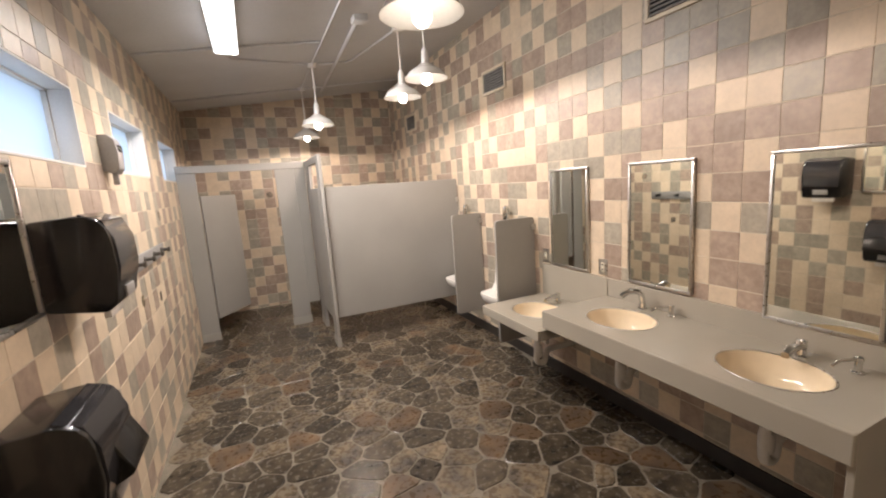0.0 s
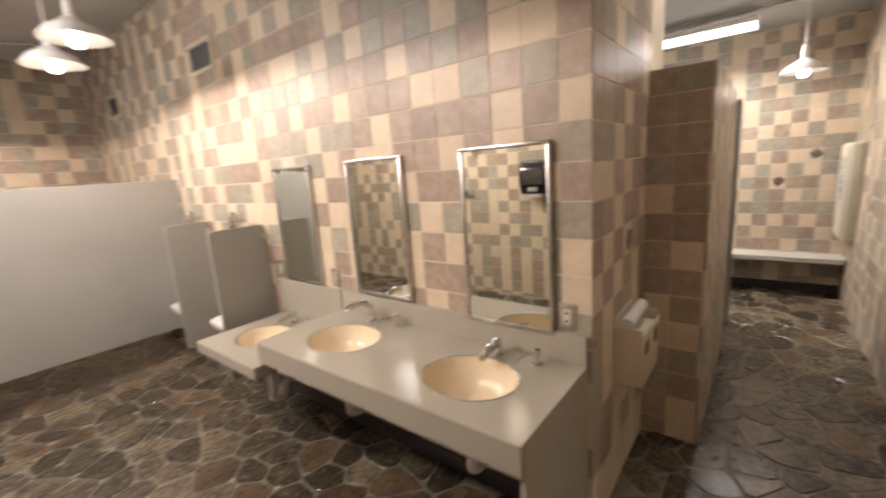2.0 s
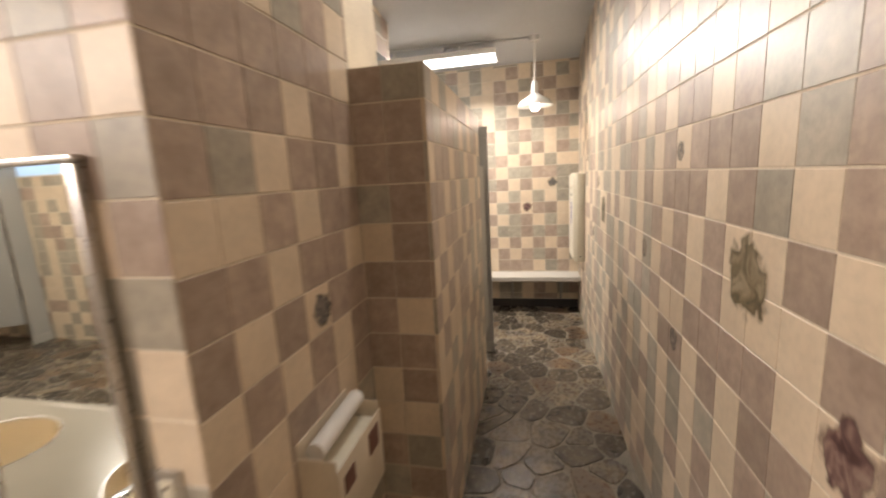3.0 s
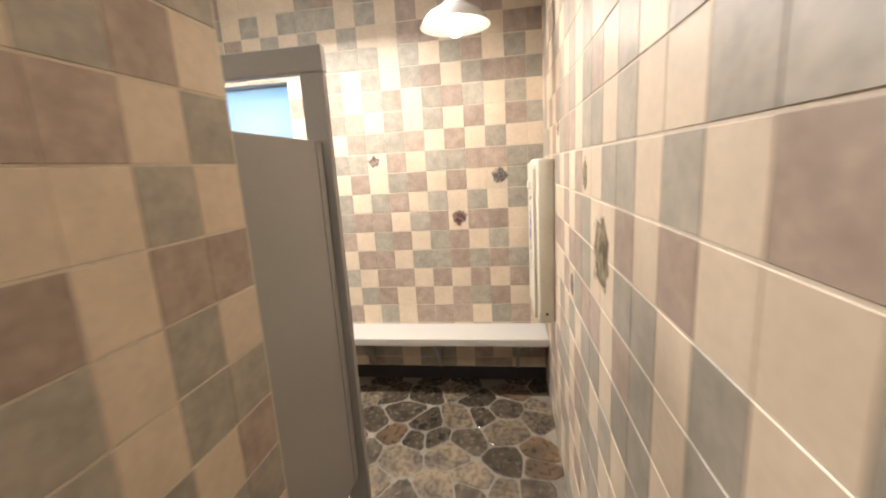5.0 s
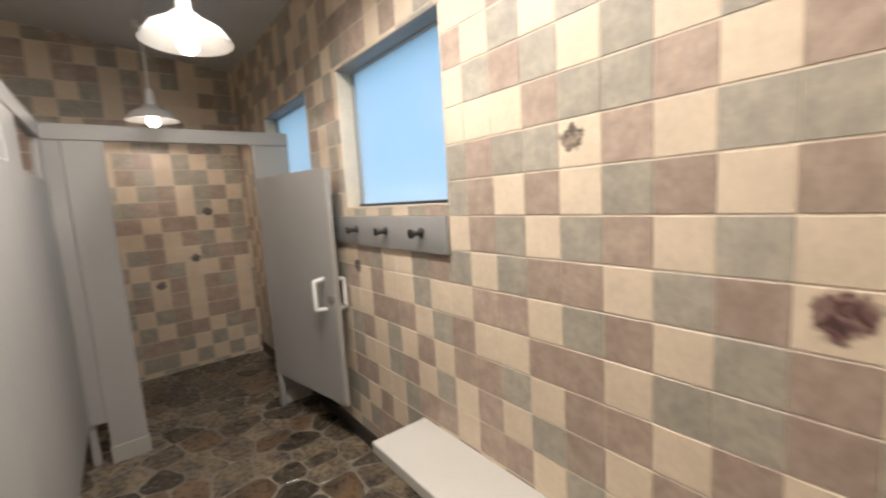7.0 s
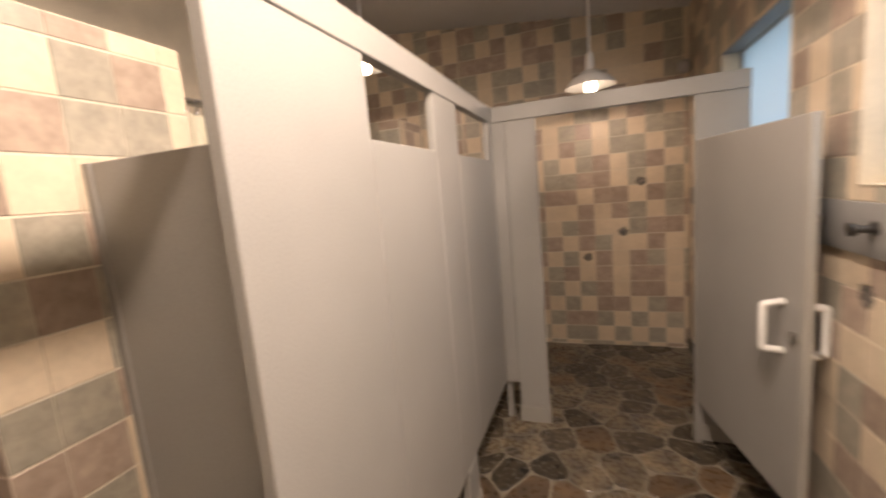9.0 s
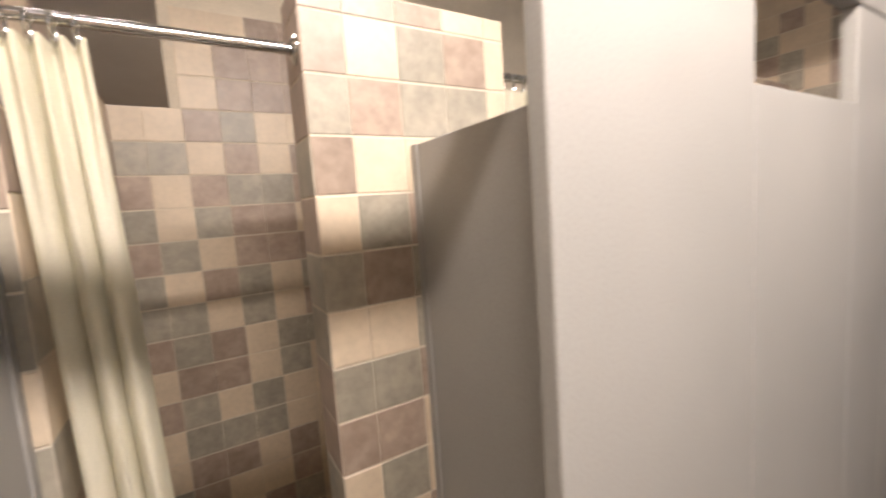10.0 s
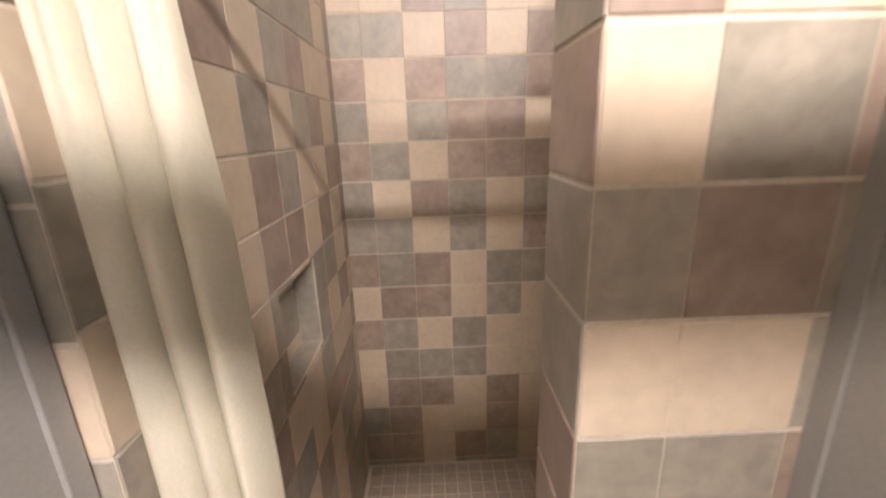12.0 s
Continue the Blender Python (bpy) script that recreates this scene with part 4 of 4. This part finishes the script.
def tile_wall(wall, origin, rz, length, top, u_first=0.0, holes=(), near=(0, 0, 0, 0), pattern=None, weights=(46, 27, 27), seed=1, bottom=0.0, pitch=P, z_first=Z0, rise=P, more=None):
    """Tiles a flat wall: origin at its foot, rz the turn that takes +x along the wall and -y out of it. near: u0, u1, z0, z1 of the tiles
    that are pieces of their own. pattern: (first column, top row, rows of letters)."""
    rnd = random.Random(seed)
    base = pose(*origin, 0, 0, rz)
    gap_u, gap_z, count = 0.0018, 0.0055, 0
    rest = []
    ncol, nrow = int(length / pitch) + 3, int(3.6 / rise) + 1
    for r in range(-1, nrow):
        run = ""
        for c in range(-1, ncol):
            kind = rnd.choices("CGM", weights)[0]
            if kind == "C" and run.endswith("C") and rnd.random() < 0.65:
                kind = rnd.choice("GM")
            elif kind != "C" and len(run) > 1 and "C" not in run[-2:] and rnd.random() < 0.6:
                kind = "C"
            run += kind
            for pc, pr, rows in filter(None, (pattern, more)):
                i, j = pr - r, c - pc
                if 0 <= i < len(rows) and 0 <= j < len(rows[i]) and rows[i][j] in KINDS:
                    kind = rows[i][j]
            u0, z0 = u_first + c * pitch, z_first + r * rise
            lim = top(u0 + pitch / 2) if callable(top) else top
            q = (max(u0, 0.0), min(u0 + pitch, length), max(z0, bottom), min(z0 + rise, lim))
            if q[1] - q[0] < 0.012 or q[3] - q[2] < 0.012:
                continue
            for a, b, d, e in cut(q, holes):
                w, h = b - a - gap_u, e - d - gap_z
                if w < 0.006 or h < 0.006:
                    continue
                m = base @ Matrix.Translation(((a + b) / 2, 0, (d + e) / 2))
                mid = ((a + b) / 2, (d + e) / 2)
                if near[0] <= mid[0] <= near[1] and near[2] <= mid[1] <= near[3] and count < 300:
                    ob = new("tile", tile_mesh(w, h, kind))
                    ob.parent = wall
                    ob.matrix_local = wall.matrix_world.inverted() @ m
                    count += 1
                else:
                    rest.append((m, w, h, kind))
    verts, faces, mats = [], [], []
    for m, w, h, kind in rest:
        a, b, t, c = w / 2, h / 2, 0.0022, min(0.0014, w * 0.2, h * 0.2)
        k = len(verts)
        for p in ((-a, 0, -b), (a, 0, -b), (a, 0, b), (-a, 0, b), (-a, -t + c, -b), (a, -t + c, -b), (a, -t + c, b), (-a, -t + c, b),
                  (-a + c, -t, -b + c), (a - c, -t, -b + c), (a - c, -t, b - c), (-a + c, -t, b - c)):
            verts.append(m @ Vector(p))
        for g in (0, 4):
            faces += [(k + g + i, k + g + (i + 1) % 4, k + g + 4 + (i + 1) % 4, k + g + 4 + i) for i in range(4)]
        faces.append((k + 8, k + 9, k + 10, k + 11))
        mats += ["CGM".index(kind)] * 9
    if verts:
        me = bpy.data.meshes.new("wall_tiles")
        me.from_pydata(verts, [], faces)
        for m in (CREAM, GREY, MAUVE):
            me.materials.append(m)
        me.polygons.foreach_set("material_index", mats)
        ob = new("wall_tiles", me)
        ob.parent = wall
        tagged(ob, kind="stuff")


# u runs to the viewer's right when the wall is faced
PAT_EAST = (21, 15, ["CMGCCMCMCGMCGMMG", "GCGMCGCGMCGMGCGC", "CGMCGMGCGCGCMCMG", "MCGCCCMGGMCMCGCC", "GMCGMGGCMCGGMMGG",
                     "CGMGMCMCGMCMCCGG", "CGMCMGCGMCGCGCG", "CGMGCGMMCGMCMMC", "CGCCMMCGMCGMCGC", "MCGMCCMMCGGMGMG", "CMCMMGCMMCMCMCM",
                     "MCGCMCGMCMCMGMC", "GMMCMMCGCMMMCGM"])
PAT_MIRROR = (23, 19, ["C.CG", "MCGCGMM", "MGMMCGCGGCG", "CMCGMMMMMCMGGG", "MMCMMCCGCGCGMGCG", "MCGCGMMCGMMMCMGMCCM", "MMCGCMCMMCMMMCCGMGM", "CCCMGGGCGGMCMMMMCMC",
                       "MMMC.CGGCMCCMMCMCMG", "............CMM...M", "............GCG...G", "............CMC...C", "............CMM...C", "............MCM...G"])
PAT_BLOCK = (0, 13, ["MMMMMC", "MMMCMM", "MGCMMC", "CCMCMM", "MMCMMC", "MCMCMM", "CMCMCM", "MCMMCM"])
PAT_END = (0, 13, ["MG", "MM", "MM", "GM", "CM", "MM", "MC", "MM", "CM", "CC"])
PAT_SOUTH_FAR = (7, 12, ["MGCGMCG", "MMCGGCGC", "MCMCCGGCG", "MCMGCCMCM", "CMMGCCGGC", "MCGMMCMGC"])
PAT_SOUTH = (21, 13, ["CMGMGMC", "MCMMCMGGM", "CMCMMMCGM", "CMMMCMGCM", "MCMCMCCMC", "CMMCMCCCM", "MCCMMMMCC", "CMMCMCMMC"])
PAT_SIDE = (0, 12, ["MGMM", "CMMCM", "MMCMC", "MCMMC", "CMCMM", "MCMCM", "CMCCM"])
PAT_BACK = (0, 15, ["MMCMM", "MMCMM", "CCMGC", "GGCMC", "MCMGG", "GCGMM", "MGCMM", "GCMGC", "GGCGC", "MGMCG", "CMMCG", "MGCGC", "CGGGC", "CMMCM", "GMCCM", "MMCMG"])
PAT_FRONT = (0, 14, ["MCGMC", "GMGGC", "MCCMG", "CGMCG", "GMGCM", "CCGMC", "GGMCG", "MMCGM", "CGCMG", "MCMGC"])
PAT_LEFT = (0, 14, ["G", "C", "M", "G", "G", "C", "G", "M"])
west_run = NORTH_A - SOUTH
tile_wall(wall_west, (WEST, SOUTH, 0), 90, west_run, EAVES, 0.0, [(a - SOUTH, b - SOUTH, c, d) for a, b, c, d in WEST_WINDOWS], (2.6, 5.2, 0.5, 2.1), None, (60, 20, 20), seed=11)
tile_wall(wall_east, (EAST, NORTH_B, 0), -90, NORTH_B - SOUTH, EAVES, -0.0815, [(NORTH_B - b, NORTH_B - a, c, d) for a, b, c, d in EAST_WINDOWS],
          (2.4, 5.3, 0.45, 2.35), PAT_EAST, seed=12, bottom=0.10, pitch=0.1455, z_first=0.0315, rise=0.1455)
tile_wall(wall_south, (EAST, SOUTH, 0), 180, EAST - WEST, lambda u: ceiling_z(EAST - u), -0.0312, (), (1.2, 4.6, 0.75, 2.1), PAT_SOUTH, seed=13, pitch=0.1508, z_first=-0.031, rise=0.1562, more=PAT_SOUTH_FAR)
tile_wall(wall_north, (WEST, NORTH_A, 0), 0, MIRROR_X - WEST, lambda u: ceiling_z(WEST + u), 0.05, (), (0.9, 3.1, 1.6, 3.2), None, (36, 30, 34), seed=14)
tile_wall(wall_north_showers, (BLOCK_X, NORTH_B, 0), 0, STALL_X - 0.6 - BLOCK_X, lambda u: ceiling_z(BLOCK_X + u), 0.06, (), (0, 0, 0, 0), seed=28)
tile_wall(wall_north_showers, (STALL_X - 0.6, NORTH_B, 0), 0, EAST - STALL_X + 0.6, lambda u: ceiling_z(STALL_X - 0.6 + u), 0.03, (), (0.6, 2.1, 0.0, 2.8), None, (38, 26, 36), seed=61)
tile_wall(block, (MIRROR_X, NORTH_A, 0), -90, NORTH_A - BLOCK_Y, ceiling_z(MIRROR_X), -0.099, (), (3.9, 6.4, 0.9, 2.6), PAT_MIRROR, seed=16, bottom=0.10, pitch=0.1545, z_first=-0.03, rise=0.157)
block_face = new("wall_block_passage_side")
block_face.matrix_world = pose(MIRROR_X, BLOCK_Y, 0)
tagged(block_face, "tiled passage side of the block", "wall", kind="structure")
tile_wall(block_face, (MIRROR_X, BLOCK_Y, 0), 0, PIER_X - MIRROR_X + 0.01, ceiling_z(MIRROR_X), -0.022, (), (0, 1, 0.3, 2.8), PAT_BLOCK, seed=17, pitch=0.1565, z_first=-0.048, rise=0.158)
tile_wall(pier, (PIER_X, BLOCK_Y, 0), -90, BLOCK_Y - PIER_Y, PIER_TOP, -0.02, (), (0, 1, 0, 2.2), PAT_END, seed=18, pitch=0.155, z_first=-0.048, rise=0.158)
tile_wall(wall_shower, (PIER_X, PIER_Y, 0), 0, FRONT_X - PIER_X, PIER_TOP, -0.046, (), (0, 2, 0, 2.2), PAT_SIDE, seed=19, pitch=0.151, z_first=-0.048, rise=0.158)
block_back = new("wall_block_shower_side")
block_back.matrix_world = pose(BLOCK_X, JAMB, 0)
tagged(block_back, "tiled back wall of the showers", "wall", kind="structure")
tile_wall(block_back, (BLOCK_X, JAMB, 0), 90, NORTH_B - JAMB, lambda u: PIER_TOP if u < BLOCK_Y - JAMB - 0.02 else ceiling_z(BLOCK_X), -0.0315, (), (0, 1.8, 0, 2.6), PAT_BACK, seed=20, pitch=0.1515, z_first=0.046, rise=0.1495)
shower_wall_in = new("wall_shower_inner_side")
shower_wall_in.matrix_world = pose(FRONT_X, JAMB, 0)
tagged(shower_wall_in, "tiled inner side wall of the shower", "wall", kind="structure")
tile_wall(shower_wall_in, (FRONT_X, JAMB, 0), 180, FRONT_X - BLOCK_X, PIER_TOP, 0.0, [(FRONT_X - NICHE[1], FRONT_X - NICHE[0], NICHE[2], NICHE[3])], (0, 2, 0, 2.2), seed=21, z_first=0.046, rise=0.1495)
tile_wall(shower_wall_in, (NICHE[1], PIER_Y + 0.012, NICHE[2]), 180, NICHE[1] - NICHE[0], NICHE[3] - NICHE[2], 0.0, (), (0, 1, 0, 1), None, (10, 60, 30), seed=25)
for i, (w, a, b) in enumerate(zip(shower_piers, (0.868, 2.05, 3.05), (1.452, 2.45, 3.45))):
    tile_wall(w, (FRONT_X, a, 0), 90, b - a, PIER_TOP, -0.037, (), (0, 1, 0, 2.2) if i == 0 else (0, 0, 0, 0), PAT_FRONT if i == 0 else None, seed=22 + i, pitch=0.138, z_first=-0.02, rise=0.14)
    tile_wall(w, (FRONT_X - 0.15, a, 0), 0, 0.15, PIER_TOP, 0.0, (), (0, 1, 0, 2.2) if i == 0 else (0, 0, 0, 0), None, (10, 45, 45), seed=32 + i, z_first=-0.02, rise=0.14)
    tile_wall(w, (FRONT_X, b, 0), 180, 0.15, PIER_TOP, 0.0, (), (0, 0, 0, 0), seed=42 + i)
jamb = new("wall_shower_jamb")
jamb.matrix_world = pose(FRONT_X, PIER_Y, 0)
tagged(jamb, "narrow tiled pier face at the shower opening", "wall", kind="structure")
tile_wall(jamb, (FRONT_X, PIER_Y, 0), 90, JAMB - PIER_Y, PIER_TOP, -0.03, (), (0, 1, 0, 2.2), PAT_LEFT, seed=23, z_first=-0.02, rise=0.14)


# painted decor tiles: brushed plants, fruits and shells
def decor(wall, x, y, z, facing, size, mat, tall=1.0):
    bm = bmesh.new()
    rings(bm, [[(1.5 * math.cos(2 * math.pi * i / 20), -d, 1.5 * math.sin(2 * math.pi * i / 20)) for i in range(20)] for d in (0.0, 0.0004)], cap0=False)
    ob = part("tile_print", bm, mat, wall, "faded painted plant motif on a tile", smooth=False)
    ob.matrix_local = wall.matrix_world.inverted() @ pose(x, y, z, 0, 0, facing) @ Matrix.Translation((0, -0.0026, 0)) @ Matrix.Diagonal((size, 1, size * tall, 1))


for x, z, size, m, tall in ((2.857, 1.40, 0.112, OLIVE, 1.0), (2.466, 1.16, 0.068, PLUM, 1.2), (3.405, 1.755, 0.04, SLATE_PRINT, 1.0), (3.87, 1.305, 0.045, SLATE_PRINT, 1.1),
                            (3.393, 1.013, 0.045, LEAD, 1.1), (5.112, 1.385, 0.10, OLIVE, 1.12), (5.36, 1.60, 0.04, OLIVE, 1.4), (5.63, 1.135, 0.05, LEAD, 1.0), (6.07, 1.81, 0.04, OLIVE, 1.0)):
    decor(wall_south, x, SOUTH, z, 180, size, m, tall)
for y, z, size, m in ((0.56, 1.72, 0.042, SLATE_PRINT), (-0.36, 1.575, 0.055, LEAD), (-0.058, 1.282, 0.058, PLUM), (2.07, 1.19, 0.045, LEAD)):
    decor(wall_east, EAST, y, z, -90, size, m)
for y, z, m in ((3.38, 1.09, OLIVE), (3.925, 1.0, SLATE_PRINT), (4.40, 1.62, SLATE_PRINT)):
    decor(wall_west, WEST, y, z, 90, 0.045, m)
decor(block_face, 2.872, BLOCK_Y, 1.29, 0, 0.058, LEAD)
for x, z in ((6.51, 1.57), (6.35, 1.115), (6.03, 0.88)):
    decor(wall_north_showers, x, NORTH_B, z, 0, 0.045, LEAD)
decor(wall_north, 0.275, NORTH_A, 1.74, 0, 0.05, SLATE_PRINT)


# ---- flagstones ----
def inside(x, y):
    return (WEST <= x <= MIRROR_X and SOUTH <= y <= NORTH_A) or (MIRROR_X <= x <= EAST and SOUTH <= y <= BLOCK_Y) or (FRONT_X - 0.1 <= x <= EAST and SOUTH <= y <= NORTH_B)


rnd = random.Random(4)
STEP = 0.215
seeds = {}
for i in range(-5, 40):
    for j in range(-5, 36):
        seeds[i, j] = (WEST + (i + rnd.uniform(0.08, 0.92) + 0.25 * (j % 2)) * STEP * 1.12, SOUTH + (j + rnd.uniform(0.08, 0.92)) * STEP * 0.92)
stones = []
for (i, j), c in seeds.items():
    if not inside(*c):
        continue
    poly = [(c[0] - 0.5, c[1] - 0.5), (c[0] + 0.5, c[1] - 0.5), (c[0] + 0.5, c[1] + 0.5), (c[0] - 0.5, c[1] + 0.5)]
    for di in range(-3, 4):
        for dj in range(-3, 4):
            o = seeds.get((i + di, j + dj))
            if o is None or (di, dj) == (0, 0):
                continue
            nx, ny = o[0] - c[0], o[1] - c[1]
            d = math.hypot(nx, ny)
            nx, ny = nx / d, ny / d
            lim = d / 2 - 0.0065
            out = []
            for a, b in zip(poly, poly[1:] + poly[:1]):
                sa, sb = (a[0] - c[0]) * nx + (a[1] - c[1]) * ny - lim, (b[0] - c[0]) * nx + (b[1] - c[1]) * ny - lim
                if sa <= 0:
                    out.append(a)
                if sa * sb < 0:
                    t = sa / (sa - sb)
                    out.append((a[0] + t * (b[0] - a[0]), a[1] + t * (b[1] - a[1])))
            poly = out
            if not poly:
                break
        if not poly:
            break
    clean = [p for p, q in zip(poly, poly[1:] + poly[:1]) if math.hypot(p[0] - q[0], p[1] - q[1]) > 0.012]
    if len(clean) >= 3:
        stones.append((c, clean))


def stone_rings(c, poly):
    soft = []
    for a, b, d in zip(poly[-1:] + poly[:-1], poly, poly[1:] + poly[:1]):
        for q, s in ((a, 0.16), (d, 0.16)):
            soft.append((b[0] + (q[0] - b[0]) * s, b[1] + (q[1] - b[1]) * s))
    h = rnd.uniform(-0.001, 0.0025)
    return [[(x, y, -0.008) for x, y in soft], [(x, y, h - 0.003) for x, y in soft], [(c[0] + (x - c[0]) * 0.965, c[1] + (y - c[1]) * 0.965, h) for x, y in soft]]


near = sorted(stones, key=lambda q: min(abs(q[0][0] - 0.9) + abs(q[0][1] - 2.6) * 0.6, abs(q[0][0] - 5.8) + abs(q[0][1] - 0.9) * 0.5))
rest = bmesh.new()
for k, (c, poly) in enumerate(near):
    mat = rnd.choices((STONE, TAN, RUST), (54, 33, 13))[0]
    if k < 300:
        bm = rings(bmesh.new(), stone_rings(c, poly), cap0=False)
        ob = new("flagstone", mesh_of(bm, "flagstone", mat))
        ob.parent = floor
    else:
        before = len(rest.faces)
        rings(rest, stone_rings(c, poly), cap0=False)
        rest.faces.ensure_lookup_table()
        for f in rest.faces[before:]:
            f.material_index = (STONE, TAN, RUST).index(mat)
part("flagstones", rest, [STONE, TAN, RUST], floor, smooth=False, kind="stuff")

# small mosaic of the shower floor
verts, faces = [], []
for i in range(21):
    for j in range(17):
        x, y = BLOCK_X + 0.02 + i * 0.058, JAMB + 0.02 + j * 0.058
        if x > FRONT_X - 0.08:
            continue
        k = len(verts)
        verts += [(x, y, 0.022), (x + 0.052, y, 0.022), (x + 0.052, y + 0.052, 0.022), (x, y + 0.052, 0.022),
                  (x + 0.002, y + 0.002, 0.0255), (x + 0.05, y + 0.002, 0.0255), (x + 0.05, y + 0.05, 0.0255), (x + 0.002, y + 0.05, 0.0255)]
        faces += [(k, k + 1, k + 5, k + 4), (k + 1, k + 2, k + 6, k + 5), (k + 2, k + 3, k + 7, k + 6), (k + 3, k, k + 4, k + 7), (k + 4, k + 5, k + 6, k + 7)]
me = bpy.data.meshes.new("mosaic_tiles")
me.from_pydata(verts, [], faces)
me.materials.append(MOSAIC)
mo = new("mosaic_tiles", me)
mo.parent = shower_floor
tagged(mo, kind="stuff")
